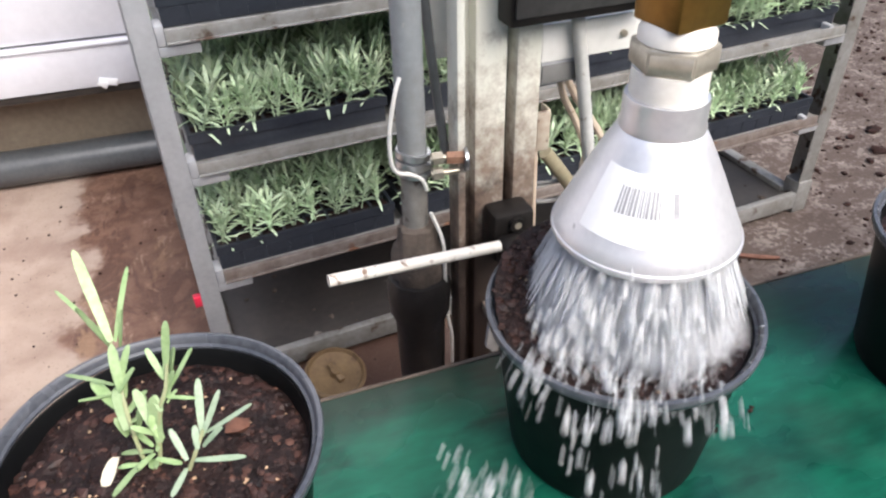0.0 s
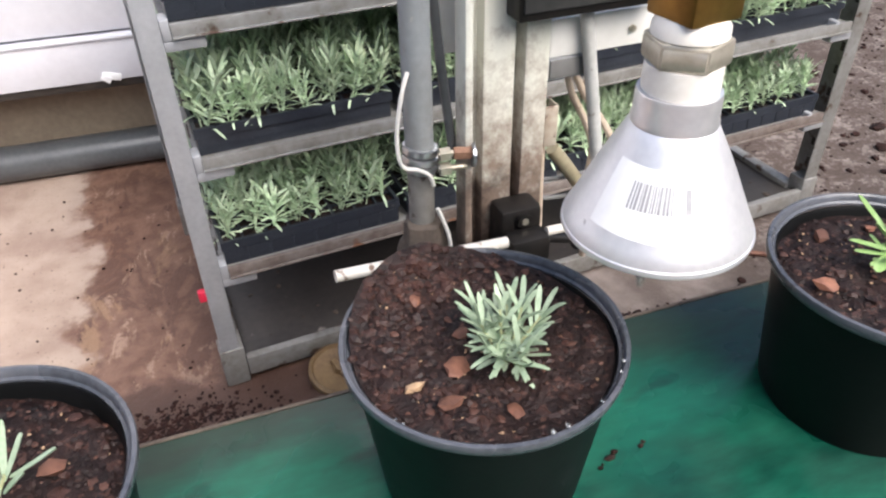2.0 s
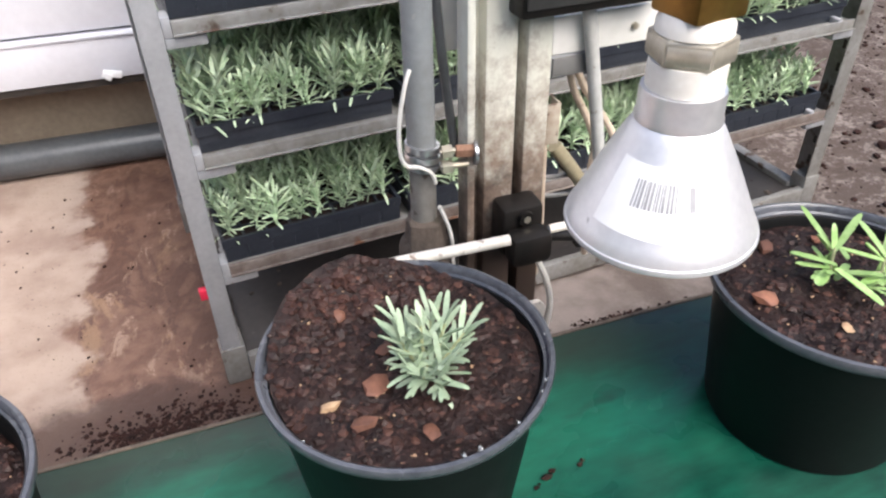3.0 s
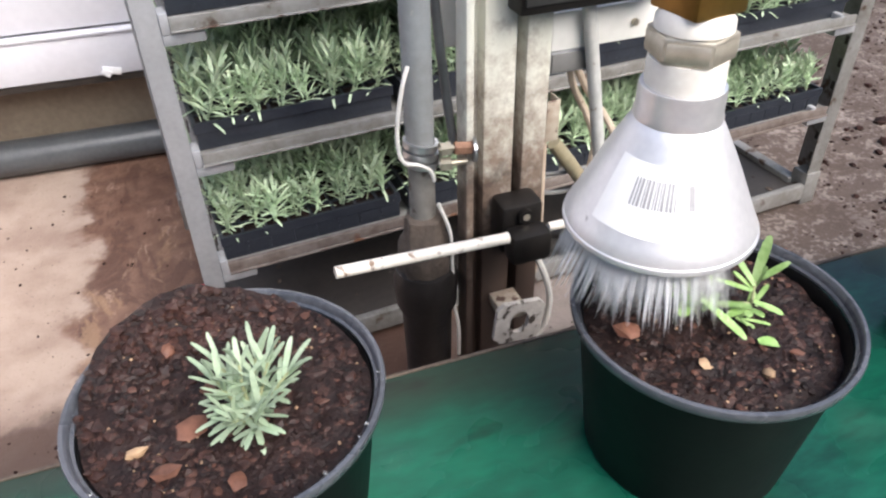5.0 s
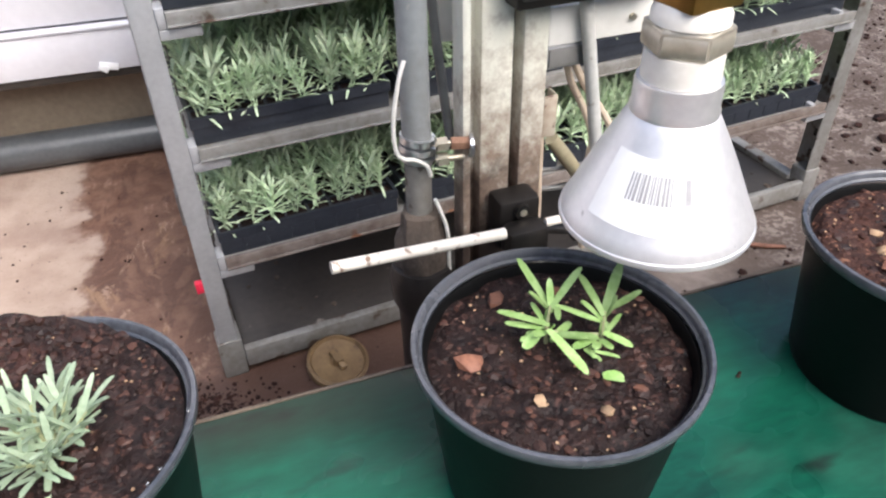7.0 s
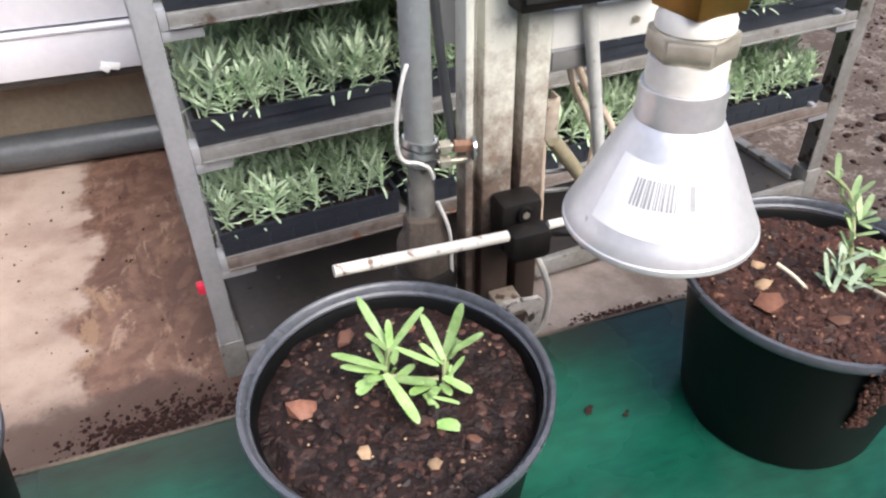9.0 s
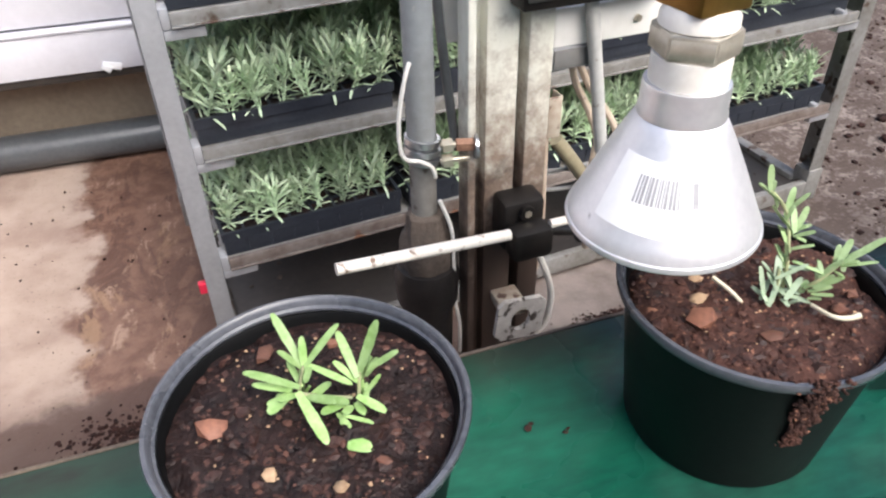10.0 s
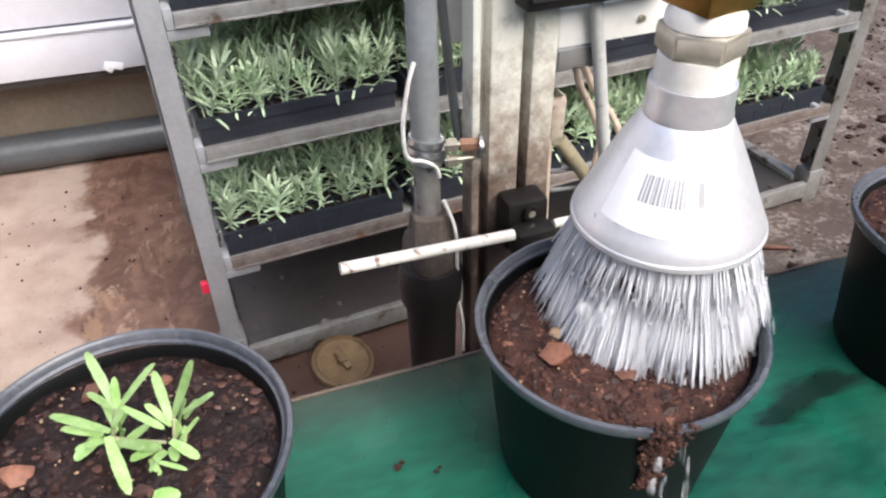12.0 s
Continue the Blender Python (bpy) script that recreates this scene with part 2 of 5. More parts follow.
CLAMP = material("bright_clamp_steel", (0.62, 0.63, 0.65), (0.50, 0.51, 0.53), 0.28, 0.9, scale=(25, 160))
CABLE = material("beige_cable", (0.56, 0.47, 0.37), (0.44, 0.35, 0.27), 0.55, scale=(30, 160), spots=(0.18, 0.12, 0.09), spot_scale=60, spot_cut=0.66)
CONDUIT = material("pale_grey_conduit", (0.52, 0.52, 0.50), (0.40, 0.40, 0.38), 0.5, scale=(20, 140), spots=(0.22, 0.18, 0.15), spot_scale=60, spot_cut=0.66)
RUSTY = material("rusty_nut", (0.30, 0.17, 0.11), (0.18, 0.09, 0.055), 0.6, 0.3, scale=(60, 240), bump=0.4)
CABLE_WHITE = material("white_cable", (0.68, 0.67, 0.63), (0.52, 0.50, 0.46), 0.5, scale=(30, 160))
HOSE_TAN = material("tan_hose", (0.45, 0.40, 0.26), (0.33, 0.28, 0.18), 0.6, scale=(30, 140))
ALU = material("spun_aluminium", (0.76, 0.76, 0.77), (0.64, 0.64, 0.66), 0.42, 0.6, scale=(10, 160), bump=0.04, spots=(0.45, 0.45, 0.46), spot_scale=90, spot_cut=0.70)
ALU_NECK = material("polished_aluminium", (0.80, 0.80, 0.81), (0.62, 0.62, 0.64), 0.36, 0.75, scale=(12, 120), bump=0.03)
LABEL = material("white_label_paper", (0.88, 0.88, 0.88), (0.83, 0.83, 0.83), 0.45, scale=(30, 200), bump=0.03)
INK = material("grey_print", (0.30, 0.30, 0.31), (0.42, 0.42, 0.43), 0.6, scale=(60, 300), bump=0)
WHITE_FITTING = material("white_plastic_fitting", (0.80, 0.78, 0.73), (0.68, 0.65, 0.59), 0.4, scale=(30, 160), bump=0.04)
BRASS_OLD = material("tarnished_nickel_brass", (0.56, 0.53, 0.45), (0.38, 0.34, 0.27), 0.4, 0.6, scale=(35, 160), spots=(0.70, 0.68, 0.62), spot_scale=30, spot_cut=0.60)
BRASS = material("brass", (0.30, 0.18, 0.045), (0.20, 0.115, 0.03), 0.34, 0.85, scale=(25, 140), bump=0.08)
COVER = material("ochre_cover", (0.25, 0.165, 0.08), (0.16, 0.10, 0.05), 0.5, 0.2, scale=(25, 140), spots=(0.12, 0.075, 0.04), spot_scale=40, spot_cut=0.64)
RED = material("red_tape", (0.62, 0.02, 0.06), (0.50, 0.02, 0.05), 0.5)
WATER = material("aerated_water", (0.86, 0.87, 0.885), (0.80, 0.81, 0.83), 0.6, scale=(40, 200), bump=0, Transmission_Weight=0.5, IOR=1.08)
SPLASH = material("splashing_water", (0.94, 0.95, 0.96), (0.88, 0.90, 0.91), 0.25, scale=(40, 200), bump=0, Transmission_Weight=0.55, IOR=1.33)
MUD_PALE = material("mud_flecked_pale_metal", (0.56, 0.54, 0.50), (0.36, 0.33, 0.30), 0.7, scale=(30, 140), spots=(0.05, 0.038, 0.03), spot_scale=70, spot_cut=0.55)
# for the added walls out of view that hold back the low sky
UNSEEN_WALL = material("grey_unseen_wall", (0.34, 0.35, 0.35), (0.26, 0.27, 0.27), 0.6, scale=(0.6, 12), bump=0.05)
CLEAR_WATER = material("clear_water", (0.95, 0.97, 0.97), (0.90, 0.93, 0.93), 0.12, scale=(40, 200), bump=0, Transmission_Weight=0.9, IOR=1.33)


# ---- mesh helpers ----
def part(name, bm, mat, parent=None, label="", angle=40):
    """Links a bmesh as one mesh object, under a thing or a part where one is given."""
    me = bpy.data.meshes.new(name)
    bmesh.ops.recalc_face_normals(bm, faces=bm.faces)
    bm.to_mesh(me)
    bm.free()
    me.materials.append(mat)
    for f in me.polygons:
        f.use_smooth = True
    me.set_sharp_from_angle(angle=radians(angle))
    ob = new(name, me)
    ob.parent = parent
    return tagged(ob, label)


def piece(name, me, parent, m):
    """One more object on a mesh that is already there."""
    ob = new(name, me)
    ob.parent = parent
    ob.matrix_basis = m
    return ob


def thing(name, label, category, m=None, group="", kind=""):
    ob = new(name)
    ob.empty_display_size = 0.05
    if m is not None:
        ob.matrix_basis = m
    return tagged(ob, label, category, group, kind)


def box(bm, x0, x1, y0, y1, z0, z1, bevel=0.0, m=None):
    r = bmesh.ops.create_cube(bm, size=1.0)
    vs = r["verts"]
    for v in vs:
        v.co = Vector((x0 + (v.co.x + 0.5) * (x1 - x0), y0 + (v.co.y + 0.5) * (y1 - y0), z0 + (v.co.z + 0.5) * (z1 - z0)))
        if m is not None:
            v.co = m @ v.co
    if bevel:
        es = list({e for v in vs for e in v.link_edges})
        bmesh.ops.bevel(bm, geom=es, offset=bevel, segments=2, profile=0.5, affect="EDGES")
    return bm


def rod(bm, p, q, r, r2=None, seg=16):
    p, q = Vector(p), Vector(q)
    d = q - p
    m = Matrix.Translation((p + q) / 2) @ d.to_track_quat("Z", "Y").to_matrix().to_4x4()
    bmesh.ops.create_cone(bm, cap_ends=True, segments=seg, radius1=r, radius2=r if r2 is None else r2, depth=d.length, matrix=m)
    return bm


def turned(bm, profile, seg=48, m=None, close=False):
    """A body of revolution about z through profile points (radius, height)."""
    rings = []
    for r, z in profile:
        ring = []
        for i in range(seg):
            a = 2 * math.pi * i / seg
            c = Vector((r * math.cos(a), r * math.sin(a), z))
            ring.append(bm.verts.new(m @ c if m is not None else c))
        rings.append(ring)
    pairs = list(zip(rings, rings[1:])) + ([(rings[-1], rings[0])] if close else [])
    for s, t in pairs:
        for i in range(seg):
            j = (i + 1) % seg
            bm.faces.new((s[i], s[j], t[j], t[i]))
    if not close:
        bm.faces.new(rings[0])
        bm.faces.new(rings[-1])
    return bm


def tube(bm, pts, r, seg=8, sub=6, r_end=None):
    """A round bar bent smoothly through the points."""
    pts = [Vector(p) for p in pts]
    path = []
    for i in range(len(pts) - 1):
        a, b, c, d = pts[max(i - 1, 0)], pts[i], pts[i + 1], pts[min(i + 2, len(pts) - 1)]
        for k in range(sub):
            t = k / sub
            path.append(0.5 * ((2 * b) + (c - a) * t + (2 * a - 5 * b + 4 * c - d) * t * t + (3 * b - a - 3 * c + d) * t ** 3))
    path.append(pts[-1])
    rings, up = [], Vector((0.13, 0.31, 0.94))
    for i, c in enumerate(path):
        d = (path[min(i + 1, len(path) - 1)] - path[max(i - 1, 0)]).normalized()
        u = d.cross(up).normalized()
        w = d.cross(u)
        rr = r if r_end is None else r + (r_end - r) * i / (len(path) - 1)
        rings.append([bm.verts.new(c + rr * (math.cos(2 * math.pi * k / seg) * u + math.sin(2 * math.pi * k / seg) * w)) for k in range(seg)])
    for s, t in zip(rings, rings[1:]):
        for k in range(seg):
            bm.faces.new((s[k], s[(k + 1) % seg], t[(k + 1) % seg], t[k]))
    bm.faces.new(rings[0])
    bm.faces.new(rings[-1])
    return bm


def clod_form():
    """The corners and faces of a ball of twenty triangles."""
    bm = bmesh.new()
    bmesh.ops.create_icosphere(bm, subdivisions=1, radius=1.0)
    bm.verts.index_update()
    form = [v.co.copy() for v in bm.verts], [[v.index for v in f.verts] for f in bm.faces]
    bm.free()
    return form


CLOD_CORNERS, CLOD_FACES = clod_form()


def lump(bm, at, r, rng, flat=0.8):
    """A small uneven clod."""
    turn = Euler([rng.uniform(0, 6.3) for _ in range(3)]).to_matrix()
    s = Vector((rng.uniform(0.7, 1.3), rng.uniform(0.7, 1.3), rng.uniform(0.6, 1.0) * flat)) * r
    vs = []
    for co in CLOD_CORNERS:
        c = turn @ co * rng.uniform(0.75, 1.2)
        vs.append(bm.verts.new((at[0] + c.x * s.x, at[1] + c.y * s.y, at[2] + c.z * s.z)))
    for f in CLOD_FACES:
        bm.faces.new([vs[k] for k in f])
    return bm


def blade(bm, base, way, length, width, bend, rng, thick=0.0009):
    """A narrow leaf with a folded section, swelling beyond the middle and bent along its length."""
    way = Vector(way).normalized()
    side = way.cross(Vector((0, 0, 1)))
    side = side.normalized() if side.length > 0.05 else Vector((1, 0, 0))
    up = side.cross(way).normalized()
    rings = []
    for t, w in ((0.0, 0.55), (0.22, 0.82), (0.55, 1.0), (0.83, 0.88), (0.96, 0.52)):
        c = Vector(base) + way * length * t + up * (-bend * length * t * t)
        h = width * w / 2
        rings.append([bm.verts.new(c + side * h + up * h * 0.35), bm.verts.new(c - up * thick), bm.verts.new(c - side * h + up * h * 0.35), bm.verts.new(c + up * thick * 0.6)])
    tip = bm.verts.new(Vector(base) + way * length - up * bend * length)
    for s, t in zip(rings, rings[1:]):
        for k in range(4):
            bm.faces.new((s[k], s[(k + 1) % 4], t[(k + 1) % 4], t[k]))
    for k in range(4):
        bm.faces.new((rings[-1][k], rings[-1][(k + 1) % 4], tip))
    bm.faces.new(rings[0])
    return bm


def here(bm, parent):
    """World coordinates into the space of the parent."""
    m = Matrix.Identity(4)
    o = parent
    while o is not None:
        m = o.matrix_basis @ m
        o = o.parent
    bmesh.ops.transform(bm, matrix=m.inverted(), verts=bm.verts)
    return bm


def fixed(name, bm, mat, parent, label="", angle=40):
    return part(name, here(bm, parent), mat, parent, label, angle)


def setting(name, bm, mat, label, category):
    return tagged(part(name, bm, mat), label, category, kind="structure")


def soiled(mat, axis, lo, hi, colour, top=0.85, scale=22):
    """Mixes dirt or painted shade raggedly over a material along one of its axes."""
    n, l = mat.node_tree.nodes, mat.node_tree.links
    p = n["Principled BSDF"]
    c = n.new("ShaderNodeTexCoord")
    t = n.new("ShaderNodeTexNoise")
    t.inputs["Scale"].default_value, t.inputs["Detail"].default_value, t.inputs["Roughness"].default_value = scale, 7, 0.7
    l.new(c.outputs["Object"], t.inputs["Vector"])
    sep = n.new("ShaderNodeSeparateXYZ")
    l.new(c.outputs["Object"], sep.inputs[0])
    k = n.new("ShaderNodeMath")
    k.operation = "MULTIPLY_ADD"
    l.new(t.outputs["Fac"], k.inputs[0])
    k.inputs[1].default_value = 0.5
    l.new(sep.outputs[axis], k.inputs[2])
    band = n.new("ShaderNodeMapRange")
    band.inputs[1].default_value, band.inputs[2].default_value, band.inputs[4].default_value = lo + 0.25, hi + 0.25, top
    l.new(k.outputs[0], band.inputs[0])
    mx = n.new("ShaderNodeMix")
    mx.data_type = "RGBA"
    l.new(band.outputs[0], mx.inputs[0])
    l.new(p.inputs["Base Color"].links[0].from_socket, mx.inputs[6])
    mx.inputs[7].default_value = (*colour, 1)
    l.new(mx.outputs[2], p.inputs["Base Color"])
    return mat


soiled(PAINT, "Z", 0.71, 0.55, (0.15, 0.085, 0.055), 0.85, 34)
# dark mud low down, with the shade behind the conveyor put into its colour
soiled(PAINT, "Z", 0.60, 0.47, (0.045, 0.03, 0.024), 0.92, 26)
soiled(GREY_PIPE, "Z", 0.74, 0.52, (0.13, 0.115, 0.10), 0.6, 40)

# ---- structure ----
BELT_Z = 0.45
LINE = pose(0, -0.030, 0, 0, 0, -1.43)


def build_floor():
    bm = bmesh.new()
    bmesh.ops.create_grid(bm, x_segments=2, y_segments=2, size=40)
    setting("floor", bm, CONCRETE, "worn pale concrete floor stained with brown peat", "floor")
    rng = random.Random(5)
    bm = bmesh.new()
    for _ in range(3400):
        x, y = rng.uniform(0.95, 3.2), rng.uniform(0.75, 2.6)
        if noise.noise((x * 3, y * 3, 0)) > -0.2 and not (x < 1.36 and 0.98 < y < 1.68):
            r = rng.choice((0.002, 0.003, 0.003, 0.004, 0.006, 0.009 if rng.random() < 0.5 else 0.003, 0.013 if rng.random() < 0.4 else 0.004, 0.022 if rng.random() < 0.2 else 0.003))
            lump(bm, (x, y, r * 0.3), r, rng, 0.6)
    for _ in range(1100):
        x, y = rng.gauss(-0.16, 0.075), rng.gauss(0.945, 0.026)
        r = rng.choice((0.001, 0.0015, 0.002, 0.0025, 0.0035, 0.005))
        lump(bm, (x, y, r * 0.3), r, rng, 0.7)
    for _ in range(520):
        f = rng.random()
        r = rng.choice((0.001, 0.0015, 0.002, 0.003, 0.0045))
        lump(bm, (0.60 + 0.30 * f + rng.gauss(0, 0.01), 0.909 - 0.026 * f + rng.gauss(0, 0.007), r * 0.3), r, rng, 0.7)
    for _ in range(160):
        x, y = rng.uniform(-0.5, 0.6), rng.uniform(0.85, 1.8)
        r = rng.choice((0.0015, 0.002, 0.003, 0.004))
        lump(bm, (x, y, r * 0.3), r, rng, 0.7)
    tagged(part("floor_soil", bm, CRUMB), "dark peat crumbs and clods scattered on the floor", "soil", kind="stuff")


def build_stick():
    bm = bmesh.new()
    tube(bm, [(1.06, 0.985, 0.006), (1.10, 0.96, 0.007), (1.135, 0.945, 0.005)], 0.006, 7, 4, 0.004)
    tagged(part("wood_stick", bm, BARK), "short brown stick lying on the floor", "stick")


def build_back_wall():
    """A tan plinth carrying white metal panels, with a drain pipe before it."""
    x0, x1 = -4.0, 0.95
    turn = pose(0, 1.885, 0, 0, 0, -3.4)
    wall = thing("wall_north", "tan plinth wall clad above with white metal panels", "wall", turn, kind="structure")
    bm = bmesh.new()
    box(bm, x0, x1, 0.098, 0.24, 0.0, 0.259, 0.006)
    part("plinth", bm, RENDER_TAN, wall, "dusty tan rendered plinth")
    # dark strip painted as the shade under the overhanging panels
    bm = bmesh.new()
    box(bm, x0, x1, -0.062, 0.16, 0.260, 0.277, 0.002)
    part("ledge", bm, SLOT, wall, "dark ledge with the shade under the panels in its colour")
    for z0, z1, dy in ((0.280, 0.388, -0.07), (0.394, 0.70, -0.058), (0.706, 1.3, -0.058), (1.306, 2.4, -0.058)):
        bm = bmesh.new()
        box(bm, x0, x1, dy, 0.05 + dy, z0, z1, 0.004)
        part("panel", bm, WHITE_METAL, wall)
    bm = bmesh.new()
    box(bm, x0, x1, 0.0, 0.2, 0.2775, 2.4)
    part("backing", bm, SLOT, wall, "dark gap behind the panels")
    bm = bmesh.new()
    box(bm, x0, x1, -0.075, -0.069, 0.379, 0.386, 0.002)
    part("trim_strip", bm, WHITE_METAL, wall)
    bm = bmesh.new()
    rod(bm, (x0, 0.047, 0.047), (x1, 0.047, 0.047), 0.046, seg=32)
    for x in (-1.6, 0.4):
        rod(bm, (x, 0.047, 0.047), (x + 0.05, 0.047, 0.047), 0.0495, seg=32)
    pipe = part("drain_pipe", bm, DRAIN_PIPE)
    pipe.matrix_basis = turn @ pose(0, 0, 0.002)
    tagged(pipe, "dark grey plastic drain pipe lying along the wall", "pipe")
    bm = bmesh.new()
    box(bm, -0.021, 0.021, -0.006, 0.0, -0.009, 0.008, 0.002, Matrix.Rotation(0.25, 4, "Y"))
    box(bm, -0.019, 0.004, -0.010, -0.005, -0.018, -0.002, 0.002, Matrix.Rotation(0.7, 4, "Y"))
    tag = part("paper_scrap", bm, LABEL)
    tag.matrix_basis = pose(-0.160, 1.819, 0.294)
    tagged(tag, "torn white paper scrap stuck on the white panel", "paper")


def build_enclosure():
    """Plain unseen walls closing the place far out, added against low sky light."""
    for name, x0, x1, y0, y1 in (("wall_south", -6.2, 6.2, -5.2, -5.0), ("wall_far", -6.2, 6.2, 6.0, 6.2), ("wall_east", 6.0, 6.2, -5.0, 6.0), ("wall_west", -6.2, -6.0, -5.0, 6.0)):
        bm = bmesh.new()
        box(bm, x0, x1, y0, y1, 0.0, 3.4)
        setting(name, bm, UNSEEN_WALL, "plain grey wall added out of view against low sky light", "wall")


def build_conveyor():
    con = thing("conveyor", "low conveyor frame of dull steel under a green belt", "conveyor", LINE)
    bm = bmesh.new()
    box(bm, -2.4, 4.2, 0.055, 0.075, 0.30, 0.442, 0.003)
    part("side_rail", bm, STEEL_FRAME, con)
    bm = bmesh.new()
    box(bm, -2.4, 4.2, 0.500, 0.519, 0.30, 0.442, 0.003)
    part("side_rail", bm, STEEL_FRAME, con)
    bm = bmesh.new()
    box(bm, -2.4, 4.2, 0.075, 0.500, 0.30, 0.304)
    part("drip_pan", bm, STEEL_FRAME, con)
    for x in (-1.9, -0.6, 1.1, 2.6, 3.9):
        for y in (0.085, 0.47):
            bm = bmesh.new()
            box(bm, x, x + 0.04, y, y + 0.03, 0.0, 0.30, 0.002)
            part("leg", bm, STEEL_FRAME, con)
    belt = thing("conveyor_belt", "wet green conveyor belt soiled along its far edge", "conveyor belt", LINE)
    bm = bmesh.new()
    box(bm, -3.0, 5.2, 0.045, 0.524, 0.443, BELT_Z)
    part("belt_surface", bm, BELT, belt)
    bm = bmesh.new()
    box(bm, -3.0, 5.2, 0.524, 0.528, 0.442, BELT_Z + 0.0015, 0.0008)
    part("belt_edge", bm, BELT_EDGE, belt, "frayed tan belt edge")
    rng = random.Random(9)
    for x, y, r in ((0.388, 0.334, 0.005), (0.420, 0.337, 0.0035), (0.375, 0.328, 0.003), (0.83, 0.385, 0.004), (0.86, 0.37, 0.003), (0.74, 0.47, 0.004), (1.06, 0.44, 0.004), (1.03, 0.42, 0.003)):
        bm = bmesh.new()
        lump(bm, (x, y + 0.035, BELT_Z + r * 0.4), r, rng)
        lump(bm, (x + r * 1.3, y + r + 0.035, BELT_Z + r * 0.3), r * 0.6, rng)
        part("soil_crumb", bm, CRUMB, belt)
    return belt


RACK = pose(-0.016, 1.010, 0, 0, 0, 3.3)


def angle_iron(bm, x, y, sx, sy, z0, z1, w=0.03, t=0.003, deep=0.03):
    """An upright of angle section; sx, sy: the way its two flanges point; deep: the width of the flange along the trolley's side."""
    box(bm, min(x, x + sx * w), max(x, x + sx * w), min(y, y + sy * t), max(y, y + sy * t), z0, z1, 0.0008)
    box(bm, min(x, x + sx * t), max(x, x + sx * t), min(y + sy * t, y + sy * w), max(y + sy * t, y + sy * deep), z0, z1, 0.0008)


def build_rack():
    rack = thing("plant_trolley", "galvanised steel plant trolley with shelves of seedling trays", "trolley", RACK)
    for x, y, sx, sy in ((-0.031, 0, 1, 1), (1.345, 0, -1, 1), (-0.031, 0.56, 1, -1), (1.345, 0.56, -1, -1)):
        bm = bmesh.new()
        angle_iron(bm, x, y, sx, sy, 0.07, 1.25, 0.031 if sx > 0 else 0.036, deep=0.031 if sx > 0 else 0.062)
        up = part("upright", bm, GALV if x < 1 else GALV_WET, rack)
        bm = bmesh.new()
        box(bm, min(x - 0.004 * sx, x + sx * 0.038), max(x - 0.004 * sx, x + sx * 0.038), min(y - 0.004 * sy, y + sy * 0.04), max(y - 0.004 * sy, y + sy * 0.04), 0.0, 0.082, 0.003)
        part("foot", bm, GALV_WET, rack, "soiled steel foot socket")
        if y == 0:
            for z in (0.12, 0.17, 0.22, 0.29, 0.34, 0.39, 0.49, 0.54, 0.59):
                bm = bmesh.new()
                inner = x + sx * 0.036
                box(bm, min(inner, inner - sx * 0.002), max(inner, inner - sx * 0.002), 0.004, 0.012, z, z + 0.018)
                part("slot", bm, SLOT, up)
    bm = bmesh.new()
    box(bm, -0.043, -0.028, 0.004, 0.016, 0.195, 0.216, 0.002)
    part("tape", bm, RED, rack, "red tape tag")
    for z in (0.25, 0.45, 0.65):
        bm = bmesh.new()
        box(bm, 0.006, 1.306, 0.006, 0.555, z - 0.008, z, 0.001)
        shelf = part("shelf", bm, GALV_WET, rack, "galvanised shelf tray")
        bm = bmesh.new()
        box(bm, 0.012, 1.302, -0.004, 0.003, z - 0.014, z + 0.006, 0.0015)
        box(bm, 0.012, 1.302, -0.010, -0.004, z - 0.014, z - 0.011, 0.001)
        part("lip", bm, RUST_LIP if z < 0.3 else GALV_WET, shelf, "rust-stained front lip" if z < 0.3 else "steel front lip")
        for x in (0.0, 1.255):
            bm = bmesh.new()
            box(bm, x, x + 0.055, -0.002, 0.03, z - 0.032, z - 0.017, 0.002)
            box(bm, x, x + 0.012, -0.003, 0.03, z - 0.017, z + 0.012, 0.002)
            part("bracket", bm, GALV, shelf, "pale steel hook bracket")
    bm = bmesh.new()
    box(bm, 0.0, 1.308, 0.012, 0.548, 0.03, 0.042, 0.001)
    part("base_board", bm, BASE_PLATE, rack, "dark dirty base board")
    for x0, x1, y0, y1 in ((0.008, 1.308, -0.004, 0.012), (0.008, 1.308, 0.548, 0.564), (-0.012, 0.008, 0.036, 0.53), (1.298, 1.326, 0.036, 0.53)):
        bm = bmesh.new()
        box(bm, x0, x1, y0, y1, 0.014, 0.055, 0.0025)
        part("base_rail", bm, GALV_WET, rack)


def build_litter():
    rng = random.Random(19)
    bm = bmesh.new()
    for _ in range(70):
        x, y = rng.uniform(0.03, 1.28), rng.uniform(0.02, 0.5)
        r = rng.choice((0.002, 0.003, 0.004, 0.006, 0.008))
        lump(bm, RACK @ Vector((x, y, 0.042 + r * 0.2)), r, rng, 0.35)
    tagged(part("board_litter", bm, MUD), "dried mud crumbs littering the trolley base board", "litter", kind="stuff")


